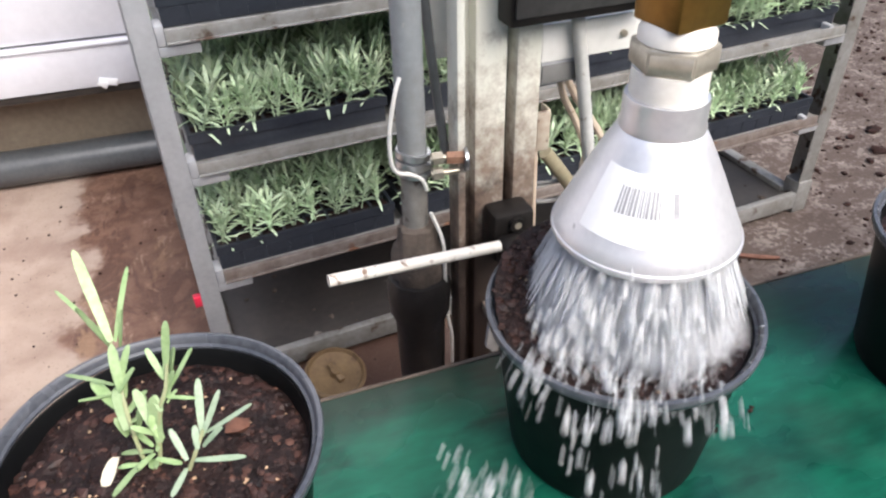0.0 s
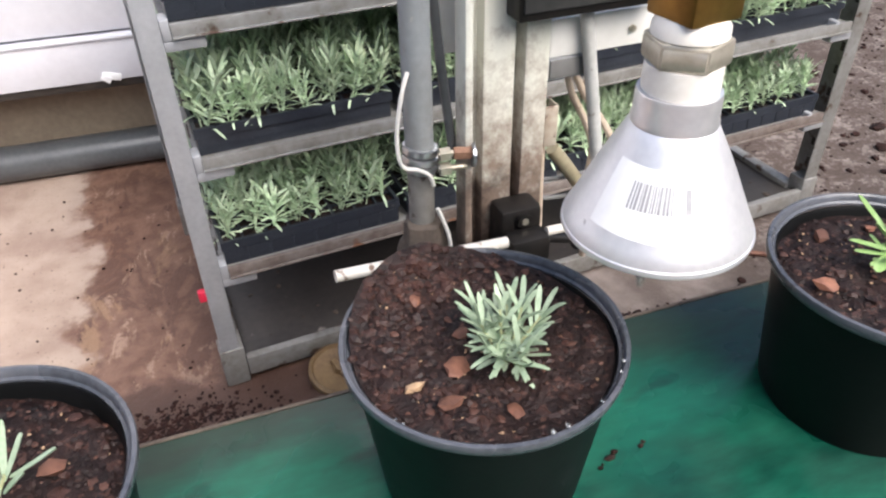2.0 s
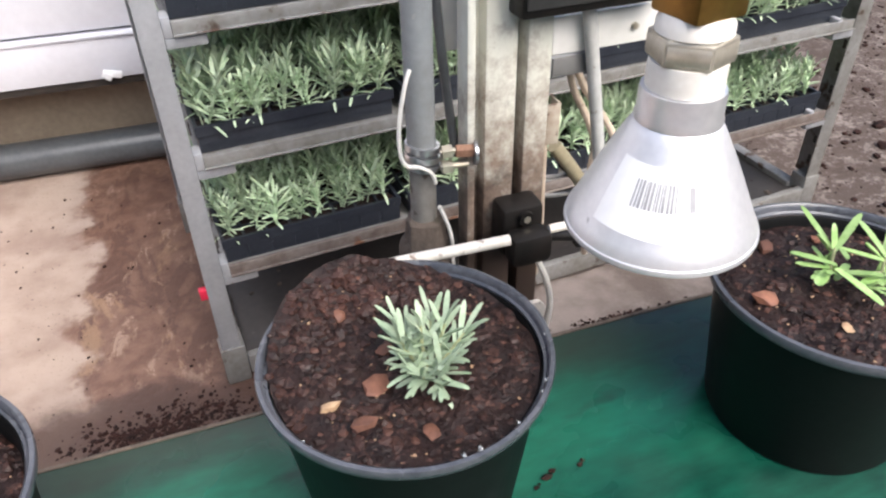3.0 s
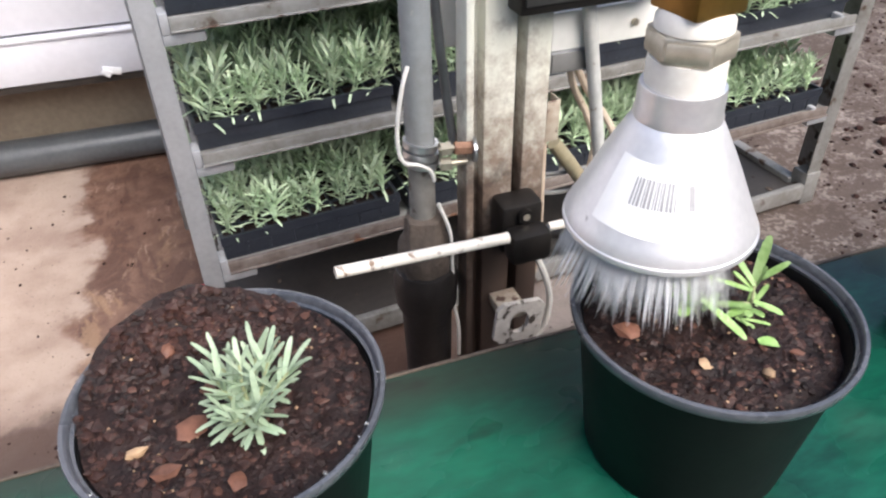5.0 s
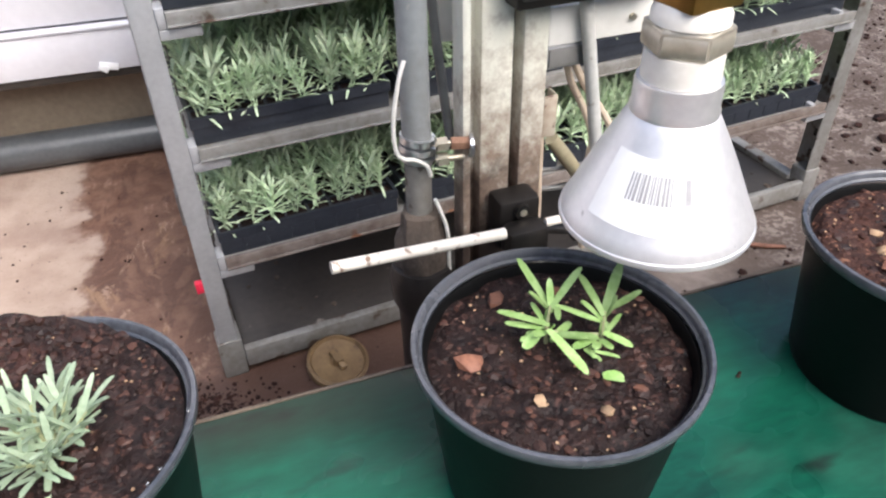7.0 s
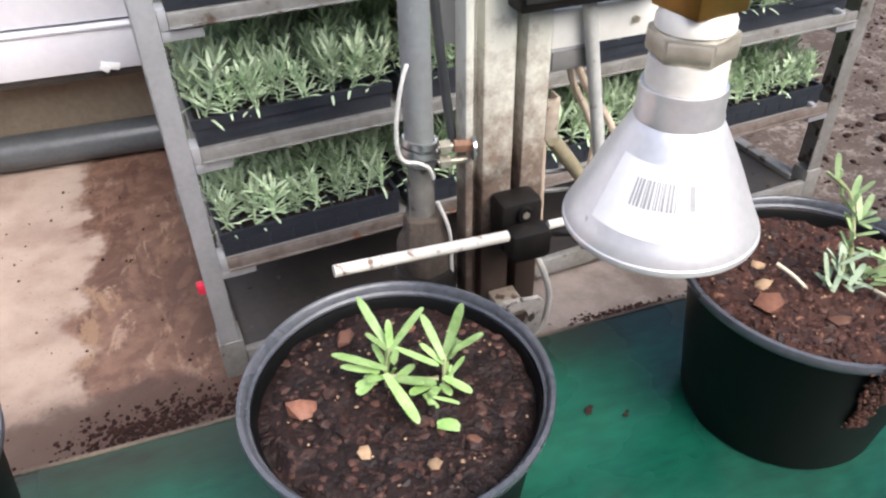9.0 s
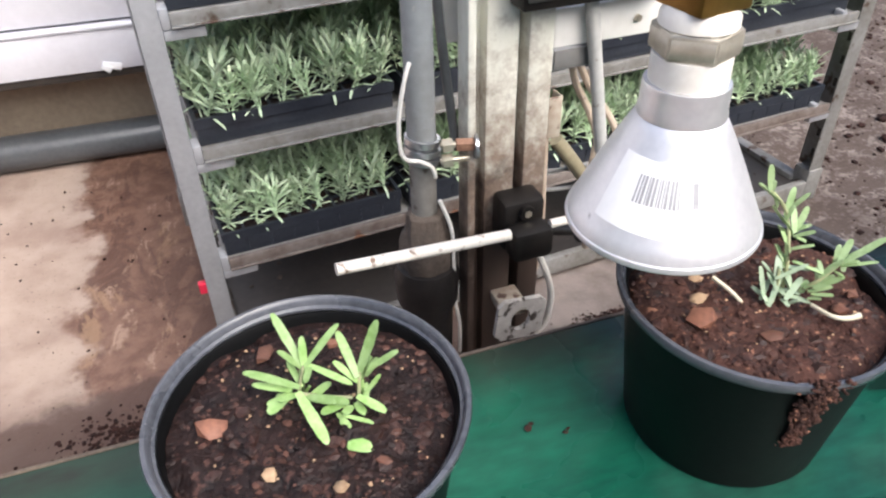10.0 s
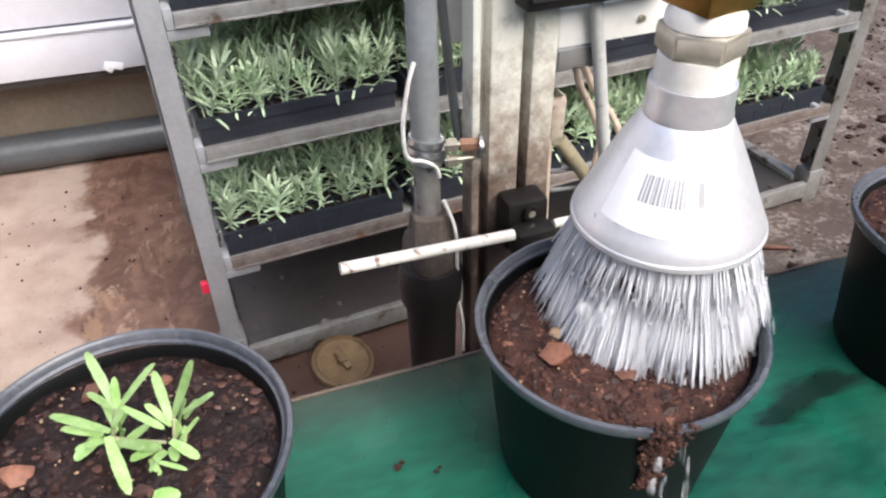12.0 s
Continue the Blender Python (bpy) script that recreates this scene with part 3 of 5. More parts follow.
def seedling_mesh(seed):
    """A bushy lavender plug: a few short stems set with narrow leaves."""
    rng = random.Random(seed)
    bm = bmesh.new()
    for s in range(rng.choice((3, 3, 4))):
        a = rng.uniform(0, 6.28)
        lean = Vector((math.cos(a), math.sin(a), 0)) * rng.uniform(0.05, 0.35)
        h = rng.uniform(0.040, 0.072)
        top = lean * h + Vector((0, 0, h))
        foot = Vector((lean.x, lean.y, 0)) * 0.012
        rod(bm, foot, top, 0.0012, 0.0008, 5)
        for k in range(6):
            t = 0.25 + 0.75 * k / 5
            c = foot.lerp(top, t)
            b = a + k * 1.57 + rng.uniform(-0.4, 0.4)
            for q in (b, b + 3.14 + rng.uniform(-0.4, 0.4)):
                up = 0.45 + 1.5 * t * t + rng.uniform(-0.25, 0.4)
                blade(bm, c, (math.cos(q), math.sin(q), up), rng.uniform(0.022, 0.038), rng.uniform(0.0042, 0.0062), rng.uniform(-0.05, 0.28), rng, 0.0005)
    for k in range(3):
        q = rng.uniform(0, 6.28)
        blade(bm, (0, 0, 0.006), (math.cos(q), math.sin(q), rng.uniform(0.05, 0.4)), rng.uniform(0.026, 0.04), 0.004, 0.3, rng, 0.0005)
    me = bpy.data.meshes.new("seedling")
    bmesh.ops.recalc_face_normals(bm, faces=bm.faces)
    bm.to_mesh(me)
    bm.free()
    me.materials.append(SEEDLING)
    return me


TRAY_W, TRAY_D, TRAY_H, COLS, ROWS = 0.308, 0.53, 0.044, 8, 13


def build_tray(seed, seedlings):
    rng = random.Random(seed)
    tray = thing("seedling_tray", "black plastic plug tray full of young silvery lavender plants", "seedling tray", group="seedling trays on the trolley")
    w, d, h = TRAY_W, TRAY_D, TRAY_H
    bm = bmesh.new()
    box(bm, 0.003, w - 0.003, 0.0015, d - 0.003, 0.0, h - 0.012, 0.001)
    body = part("tray_body", bm, TRAY, tray, angle=30)
    bm = bmesh.new()
    loops = []
    for inset, z in ((0, h - 0.016), (0, h), (0.006, h), (0.006, h - 0.016)):
        loops.append([bm.verts.new((x, y, z)) for x, y in ((inset, inset), (w - inset, inset), (w - inset, d - inset), (inset, d - inset))])
    for s, t in zip(loops, loops[1:] + loops[:1]):
        for k in range(4):
            bm.faces.new((s[k], s[(k + 1) % 4], t[(k + 1) % 4], t[k]))
    part("tray_rim", bm, TRAY, tray, angle=30)
    bm = bmesh.new()
    box(bm, -0.0165, 0.0165, 0.0004, 0.0014, 0.003, h - 0.017)
    rib = part("rib", bm, TRAY, body)
    rib.matrix_basis = pose(0.5 * w / COLS, 0, 0)
    for i in range(1, COLS):
        piece("rib", rib.data, body, pose((i + 0.5) * w / COLS, 0, 0))
    bm = bmesh.new()
    box(bm, -0.002, 0.002, 0.0065, d - 0.0065, h - 0.013, h - 0.003)
    long = part("divider", bm, TRAY, body)
    long.matrix_basis = pose(w / COLS, 0, 0)
    for i in range(2, COLS):
        piece("divider", long.data, body, pose(i * w / COLS, 0, 0))
    bm = bmesh.new()
    box(bm, 0.0065, w - 0.0065, -0.002, 0.002, h - 0.0125, h - 0.0035)
    across = part("divider", bm, TRAY, body)
    across.matrix_basis = pose(0, d / ROWS, 0)
    for j in range(2, ROWS):
        piece("divider", across.data, body, pose(0, j * d / ROWS, 0))
    bm = bmesh.new()
    bmesh.ops.create_grid(bm, x_segments=24, y_segments=40, size=0.5)
    for v in bm.verts:
        v.co = Vector((0.007 + (v.co.x + 0.5) * (w - 0.014), 0.007 + (v.co.y + 0.5) * (d - 0.014), h - 0.0075 + rng.uniform(-0.003, 0.002)))
    part("plug_soil", bm, PEAT, tray, "dark peat plugs")
    for i in range(COLS):
        for j in range(ROWS):
            if rng.random() < 0.03:
                continue
            s = rng.uniform(0.8, 1.2)
            m = pose((i + 0.5) * w / COLS + rng.uniform(-0.004, 0.004), (j + 0.5) * d / ROWS + rng.uniform(-0.004, 0.004) + 0.004, h - 0.008,
                     rng.uniform(-9, 9), rng.uniform(-9, 9), rng.uniform(0, 360)) @ Matrix.Diagonal((s, s, s * rng.uniform(0.9, 1.15), 1))
            tagged(piece("seedling", rng.choice(seedlings), tray, m), kind="stuff")
    return tray


def build_trays():
    seedlings = [seedling_mesh(k) for k in range(40, 50)]
    first = []
    for row, z in enumerate((0.25, 0.45, 0.65)):
        for col in range(4):
            k = row * 4 + col
            m = RACK @ pose(0.010 + col * 0.3235, 0.012 + 0.003 * ((k * 7) % 3), z + 0.0006)
            if k < 4:
                tray = build_tray(70 + k, seedlings)
                tray.matrix_basis = m
                first.append(tray)
            else:
                # turned end for end, so that no two rows look alike
                copy_thing(first[(col + row + 1) % 4], m @ pose(TRAY_W, TRAY_D, 0, 0, 0, 180) if row == 1 else m)


# ---- the machine behind the belt ----
def build_column():
    col = thing("machine_column", "cream painted steel machine column splashed with rust and mud", "column", pose(0.31, 0.66, 0))
    for x0, x1, y0 in ((0.2755, 0.3105, 0.628), (0.323, 0.351, 0.632)):
        bm = bmesh.new()
        box(bm, x0, x1, y0, 0.70, 0.0, 1.2, 0.003)
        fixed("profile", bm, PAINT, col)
    # the gap's shade is put into this strip's colour
    bm = bmesh.new()
    box(bm, 0.3105, 0.323, 0.655, 0.69, 0.0, 1.2)
    fixed("slot", bm, SLOT, col, "slot coloured with the shade between the profiles")
    bm = bmesh.new()
    box(bm, 0.250, 0.2585, 0.612, 0.640, 0.05, 1.2, 0.0015)
    fixed("flat_bar", bm, PAINT, col, "grey steel guide bar")
    bm = bmesh.new()
    box(bm, 0.2585, 0.2755, 0.645, 0.652, 0.05, 1.2)
    fixed("web", bm, PAINT, col)
    bm = bmesh.new()
    box(bm, 0.253, 0.29, 0.70, 0.706, 0.685, 1.2, 0.002)
    fixed("cover_plate", bm, WHITE_BEAM, col, "pale cover plate")
    bm = bmesh.new()
    box(bm, 0.276, 0.282, 0.6975, 0.6998, 0.688, 0.712)
    fixed("keyhole", bm, SLOT, col)
    beam = thing("cross_beam", "white painted steel cross beam bolted to the column", "beam", pose(0.42, 0.67, 0.70))
    bm = bmesh.new()
    box(bm, 0.3512, 0.51, 0.634, 0.69, 0.690, 0.730, 0.002)
    fixed("beam_body", bm, WHITE_BEAM, beam)
    bm = bmesh.new()
    rod(bm, (0.445, 0.6345, 0.709), (0.445, 0.630, 0.709), 0.004, seg=6)
    fixed("bolt", bm, BOLT, beam)
    jb = thing("junction_box", "small grey junction box under the white beam", "junction box", pose(0.372, 0.65, 0.676))
    bm = bmesh.new()
    box(bm, 0.3515, 0.397, 0.636, 0.67, 0.664, 0.690, 0.003)
    fixed("housing", bm, GALV, jb)
    bm = bmesh.new()
    box(bm, 0.353, 0.3955, 0.6335, 0.636, 0.667, 0.687, 0.001)
    fixed("lid", bm, GREY_PIPE, jb)
    cb = thing("control_box", "black metal control box fixed to the column", "control box", pose(0.34, 0.6, 0.758))
    bm = bmesh.new()
    box(bm, 0.297, 0.470, 0.597, 0.6275, 0.745, 0.93, 0.003)
    fixed("housing", bm, BLACK_PLASTIC, cb)
    bm = bmesh.new()
    box(bm, 0.301, 0.466, 0.594, 0.5968, 0.754, 0.926, 0.002)
    fixed("front_cover", bm, STEEL_FRAME, cb)
    arm = thing("nozzle_arm", "black steel arm that carries the watering nozzle", "arm", pose(0.3, 0.46, 0.93))
    bm = bmesh.new()
    box(bm, 0.280, 0.330, 0.34, 0.60, 0.9305, 0.96, 0.003)
    fixed("arm_bar", bm, BLACK_PLASTIC, arm)
    conduit = thing("conduit", "pale grey plastic conduit leaning beside the column", "conduit", pose(0.42, 0.64, 0.4))
    bm = bmesh.new()
    rod(bm, (0.371, 0.622, 0.80), (0.446, 0.632, 0.42), 0.0072)
    fixed("tube", bm, CONDUIT, conduit)
    for lab, mat, r, pts in (
        ("beige cable hanging from the junction box", CABLE, 0.0042, [(0.384, 0.655, 0.668), (0.397, 0.66, 0.633), (0.419, 0.664, 0.595), (0.431, 0.66, 0.559), (0.429, 0.66, 0.521), (0.434, 0.66, 0.40)]),
        ("beige cable hanging from the junction box", CABLE, 0.0042, [(0.390, 0.655, 0.670), (0.412, 0.66, 0.631), (0.437, 0.665, 0.598), (0.457, 0.66, 0.561), (0.47, 0.66, 0.496), (0.47, 0.66, 0.40)]),
        ("beige cable running down the column", CABLE, 0.003, [(0.356, 0.645, 0.60), (0.3575, 0.645, 0.527), (0.359, 0.645, 0.47), (0.356, 0.645, 0.40)]),
        ("grey cable looped beside the column", GREY_PIPE, 0.003, [(0.352, 0.69, 0.52), (0.38, 0.68, 0.516), (0.416, 0.68, 0.512), (0.46, 0.69, 0.50)]),
        ("grey cable looped beside the column", GREY_PIPE, 0.003, [(0.352, 0.69, 0.494), (0.383, 0.68, 0.489), (0.419, 0.68, 0.484), (0.46, 0.69, 0.47)]),
        ("white cable tied along the grey pipe", CABLE_WHITE, 0.0022, [(0.196, 0.624, 0.705), (0.187, 0.615, 0.690), (0.180, 0.615, 0.653), (0.180, 0.615, 0.622), (0.186, 0.615, 0.609), (0.200, 0.6165, 0.603), (0.212, 0.6165, 0.594), (0.217, 0.6185, 0.580)]),
        ("white cable hanging below the grey pipe", CABLE_WHITE, 0.0022, [(0.222, 0.622, 0.548), (0.234, 0.62, 0.508), (0.236, 0.62, 0.46), (0.237, 0.62, 0.409), (0.243, 0.62, 0.366), (0.243, 0.62, 0.32)]),
        ("pale cable curled behind the belt edge", CABLE_WHITE, 0.004, [(0.330, 0.61, 0.47), (0.345, 0.60, 0.43), (0.354, 0.60, 0.39), (0.349, 0.60, 0.35), (0.330, 0.60, 0.33)]),
    ):
        bm = bmesh.new()
        tube(bm, pts, r, 8, 6)
        tagged(part("cable", bm, mat), lab, "cable")
    bm = bmesh.new()
    tube(bm, [(0.384, 0.672, 0.562), (0.402, 0.67, 0.537), (0.42, 0.67, 0.511), (0.442, 0.67, 0.478), (0.46, 0.675, 0.43)], 0.0085, 12, 5)
    tagged(part("hose_stub", bm, HOSE_TAN), "short tan hose stub beside the column", "hose")
    bm = bmesh.new()
    box(bm, 0.3512, 0.367, 0.634, 0.637, 0.588, 0.636, 0.001)
    box(bm, 0.365, 0.367, 0.637, 0.655, 0.588, 0.636, 0.0005)
    tagged(part("cable_clip", bm, PAINT_DIRTY), "cream painted bent clip on the column", "clip")
    bm = bmesh.new()
    tube(bm, [(0.2325, 0.66, 0.80), (0.243, 0.66, 0.69), (0.2555, 0.66, 0.585)], 0.0052, 10, 4)
    st = part("steel_stay", bm, DRAIN_PIPE)
    tagged(st, "dark grey steel stay beside the column", "stay")


def build_water_pipe():
    px, py = 0.2105, 0.641
    pipe = thing("standpipe", "grey plastic standpipe with a mud-caked rubber sleeve", "pipe", pose(px, py, 0))
    bm = bmesh.new()
    rod(bm, (px, py, 0.60), (px, py, 1.2), 0.0150, seg=28)
    fixed("upper_pipe", bm, GREY_PIPE, pipe)
    bm = bmesh.new()
    rod(bm, (px, py, 0.10), (px, py, 0.60), 0.0142, seg=28)
    fixed("lower_pipe", bm, PIPE_LOW, pipe, "soiled lower pipe")
    ring = Matrix.Translation((px, py, 0))
    bm = bmesh.new()
    turned(bm, [(0.0152, 0.527), (0.021, 0.524), (0.023, 0.500), (0.028, 0.492), (0.031, 0.470), (0.030, 0.455), (0.0152, 0.450)], 28, ring)
    for v in bm.verts:
        v.co += Vector((noise.noise(v.co * 90), noise.noise(v.co * 90 + Vector((9, 0, 0))), 0)) * 0.0055
    fixed("collar", bm, MUD, pipe, "mud-caked collar")
    bm = bmesh.new()
    turned(bm, [(0.015, 0.458), (0.034, 0.455), (0.038, 0.44), (0.036, 0.405), (0.030, 0.39), (0.028, 0.30), (0.028, 0.10), (0.014, 0.10)], 28, ring)
    fixed("sleeve", bm, RUBBER, pipe, "black rubber sleeve")
    bm = bmesh.new()
    for z, r in ((0.590, 0.0190), (0.600, 0.0196), (0.610, 0.0186)):
        turned(bm, [(0.0150, z), (r, z), (r + 0.0004, z + 0.0035), (r, z + 0.007), (0.0150, z + 0.007)], 28, ring @ Matrix.Translation((0, 0, z)) @ Matrix.Rotation(radians(9), 4, "Y") @ Matrix.Translation((0, 0, -z)), close=True)
    clamp = fixed("hose_clamp", bm, CLAMP, pipe, "bright steel hose clamp")
    for z in (0.598, 0.615):
        bm = bmesh.new()
        rod(bm, (px + 0.012, 0.618, z), (0.252, 0.614, z), 0.0034, seg=10)
        rod(bm, (px + 0.013, 0.6175, z), (px + 0.024, 0.6165, z), 0.0078, seg=6)
        fixed("bolt", bm, BOLT, clamp)
    bm = bmesh.new()
    rod(bm, (0.238, 0.615, 0.615), (0.256, 0.611, 0.614), 0.0072, seg=6)
    fixed("nut", bm, RUSTY, clamp, "rusty hexagon nut")
    bm = bmesh.new()
    rod(bm, (0.2562, 0.6105, 0.612), (0.2595, 0.6098, 0.612), 0.0125, seg=24)
    fixed("washer", bm, CLAMP, clamp)


def build_sensor():
    s = thing("position_sensor", "black plastic clamp block holding a white sensor rod", "sensor", pose(0.305, 0.6, 0.5))
    bm = bmesh.new()
    box(bm, 0.284, 0.333, 0.592, 0.627, 0.482, 0.543, 0.006)
    block = fixed("clamp_block", bm, BLACK_PLASTIC, s)
    bm = bmesh.new()
    rod(bm, (0.309, 0.592, 0.531), (0.309, 0.586, 0.531), 0.0085, seg=20)
    fixed("screw_boss", bm, BLACK_PLASTIC, block)
    bm = bmesh.new()
    rod(bm, (0.309, 0.5862, 0.531), (0.309, 0.5845, 0.531), 0.0042, seg=6)
    fixed("screw", bm, BOLT, block, "small steel screw")
    bm = bmesh.new()
    box(bm, 0.283, 0.331, 0.562, 0.5915, 0.485, 0.523, 0.008)
    fixed("hub", bm, BLACK_PLASTIC, s)
    bm = bmesh.new()
    rod(bm, (0.094, 0.565, 0.535), (0.281, 0.572, 0.521), 0.0062, seg=16)
    fixed("rod", bm, ROD, s, "mud-flecked white plastic rod")
    bm = bmesh.new()
    rod(bm, (0.329, 0.574, 0.521), (0.376, 0.576, 0.518), 0.005, seg=16)
    fixed("rod", bm, ROD, s, "mud-flecked white plastic rod")
    bm = bmesh.new()
    rod(bm, (0.376, 0.592, 0.487), (0.402, 0.592, 0.486), 0.013, seg=20)
    rod(bm, (0.338, 0.59, 0.50), (0.376, 0.592, 0.488), 0.006, seg=10)
    fixed("end_cap", bm, RUBBER, s)
    br = thing("foot_bracket", "pale mud-flecked bracket with a hole at the column", "bracket", pose(0.30, 0.585, 0.38))
    bm = bmesh.new()
    n = 20
    m = Matrix.Translation((0.306, 0.583, 0.383)) @ Matrix.Rotation(radians(6), 4, "Y")
    ring_in, ring_out = [], []
    for k in range(n):
        a = 2 * math.pi * k / n
        c, sn = math.cos(a), math.sin(a)
        f = 0.031 / max(abs(c), abs(sn))
        ring_in.append((0.0125 * c, 0.0160 * sn))
        ring_out.append((f * c, f * 0.95 * sn))
    rows = []
    for y in (0.0, 0.006):
        rows.append([[bm.verts.new(m @ Vector((x, y, z))) for x, z in ring] for ring in (ring_in, ring_out)])
    for k in range(n):
        j = (k + 1) % n
        for (ri, ro) in rows:
            bm.faces.new((ri[k], ri[j], ro[j], ro[k]))
        for w in (0, 1):
            bm.faces.new((rows[0][w][k], rows[0][w][j], rows[1][w][j], rows[1][w][k]))
    fixed("plate", bm, MUD_PALE, br)
    bm = bmesh.new()
    box(bm, 0.285, 0.318, 0.5895, 0.628, 0.385, 0.40, 0.002)
    fixed("stay", bm, PAINT_DIRTY, br)


def build_cover():
    """A round ochre cover lying on the floor before the trolley."""
    c = thing("round_cover", "round ochre metal cover with a twist handle", "cover", pose(0.144, 0.965, 0.0, 14, 0, 20))
    bm = bmesh.new()
    turned(bm, [(0.001, 0.0), (0.050, 0.0), (0.056, 0.004), (0.056, 0.016), (0.051, 0.020), (0.047, 0.014), (0.020, 0.011), (0.001, 0.012)], 40)
    body = part("dish", bm, COVER, c)
    bm = bmesh.new()
    box(bm, -0.006, 0.006, -0.022, 0.022, 0.011, 0.022, 0.003)
    rod(bm, (0, 0, 0.008), (0, 0, 0.025), 0.011, 0.009, 16)
    part("handle", bm, COVER, body)


# ---- watering nozzle ----
NX, NY, MOUTH = 0.301, 0.366, 0.672


def build_nozzle():
    noz = thing("watering_nozzle", "bell-shaped aluminium watering nozzle with a white barcode label", "nozzle", pose(NX, NY, MOUTH))
    prof = [(0.0680, 0.0), (0.0678, 0.006), (0.0640, 0.013), (0.0575, 0.027), (0.0495, 0.044), (0.0410, 0.061), (0.0335, 0.075), (0.0290, 0.083)]
    bm = bmesh.new()
    inner = [(r - 0.0012, z + 0.0006) for r, z in reversed(prof)]
    turned(bm, prof + inner, 72, close=True)
    bell = part("bell", bm, ALU, noz)
    bm = bmesh.new()
    turned(bm, [(0.0672, -0.0012), (0.0690, -0.0008), (0.0695, 0.0012), (0.0690, 0.0034), (0.0679, 0.0040)], 72, close=True)
    part("rolled_rim", bm, ALU, bell)

    def radius(z):
        for (r0, z0), (r1, z1) in zip(prof, prof[1:]):
            if z <= z1:
                return r0 + (r1 - r0) * (z - z0) / (z1 - z0)
        return prof[-1][0]

    def patch(bm, a0, a1, z0, z1, off, skew=0.0, na=18, nz=6):
        """A sheet that lies on the bell from angle to angle (degrees)."""
        rows = []
        for j in range(nz + 1):
            row = []
            for i in range(na + 1):
                f = i / na
                a, z = radians(a0 + (a1 - a0) * f), z0 + (z1 - z0) * j / nz + skew * (f - 0.5)
                r = radius(z) + off
                row.append(bm.verts.new((r * math.cos(a), r * math.sin(a), z)))
            rows.append(row)
        for s, t in zip(rows, rows[1:]):
            for i in range(na):
                bm.faces.new((s[i], s[i + 1], t[i + 1], t[i]))

    face = 232
    bm = bmesh.new()
    patch(bm, face - 47, face + 40, 0.020, 0.064, 0.0004, -0.002)
    label = part("label", bm, LABEL, bell, "white paper barcode label")
    rng = random.Random(11)
    a = face - 24
    for k in range(13):
        w = rng.choice((0.9, 1.3, 2.0))
        bm = bmesh.new()
        patch(bm, a, a + w, 0.0385, 0.0555, 0.0007, 0, 2, 3)
        part("print_bar", bm, INK, label)
        a += w + rng.choice((0.8, 1.1, 1.5))
    bm = bmesh.new()
    patch(bm, face + 19, face + 23.5, 0.0395, 0.0545, 0.0007, 0, 2, 3)
    part("print_bar", bm, INK, label)
    bm = bmesh.new()
    turned(bm, [(0.027, 0.082), (0.0292, 0.082), (0.0296, 0.085), (0.0286, 0.088), (0.0284, 0.102), (0.0278, 0.105), (0.0200, 0.105), (0.020, 0.082)], 56, close=True)
    part("neck", bm, ALU_NECK, noz, "polished aluminium neck")
    bm = bmesh.new()
    turned(bm, [(0.018, 0.101), (0.0252, 0.1055), (0.0256, 0.108), (0.0252, 0.124), (0.018, 0.124)], 48, close=True)
    part("collar", bm, WHITE_FITTING, noz, "white plastic collar")
    bm = bmesh.new()
    turned(bm, [(0.010, 0.1235), (0.0262, 0.1235), (0.0286, 0.126), (0.0286, 0.139), (0.0262, 0.142), (0.010, 0.142)], 6, Matrix.Rotation(radians(20), 4, "Z"), close=True)
    bmesh.ops.bevel(bm, geom=[e for e in bm.edges if e.calc_length() > 0.012], offset=0.0012, segments=2, affect="EDGES")
    part("hex_nut", bm, BRASS_OLD, noz, "tarnished plated hexagon nut")
    bm = bmesh.new()
    turned(bm, [(0.010, 0.141), (0.0246, 0.142), (0.0244, 0.148), (0.0215, 0.1535), (0.010, 0.1535)], 40, close=True)
    part("union", bm, WHITE_FITTING, noz, "white threaded union")
    bm = bmesh.new()
    box(bm, -0.0205, 0.0205, -0.0205, 0.0205, 0.1525, 0.245, 0.0025, Matrix.Rotation(radians(8), 4, "Z"))
    part("valve_body", bm, BRASS, noz, "brass valve body")
    bm = bmesh.new()
    rod(bm, (0, 0, 0.245), (0, 0, 0.259), 0.012)
    part("stub", bm, BRASS, noz)


# ---- potted plants ----
POT_H, RIM_WIDE = 0.150, 1.024


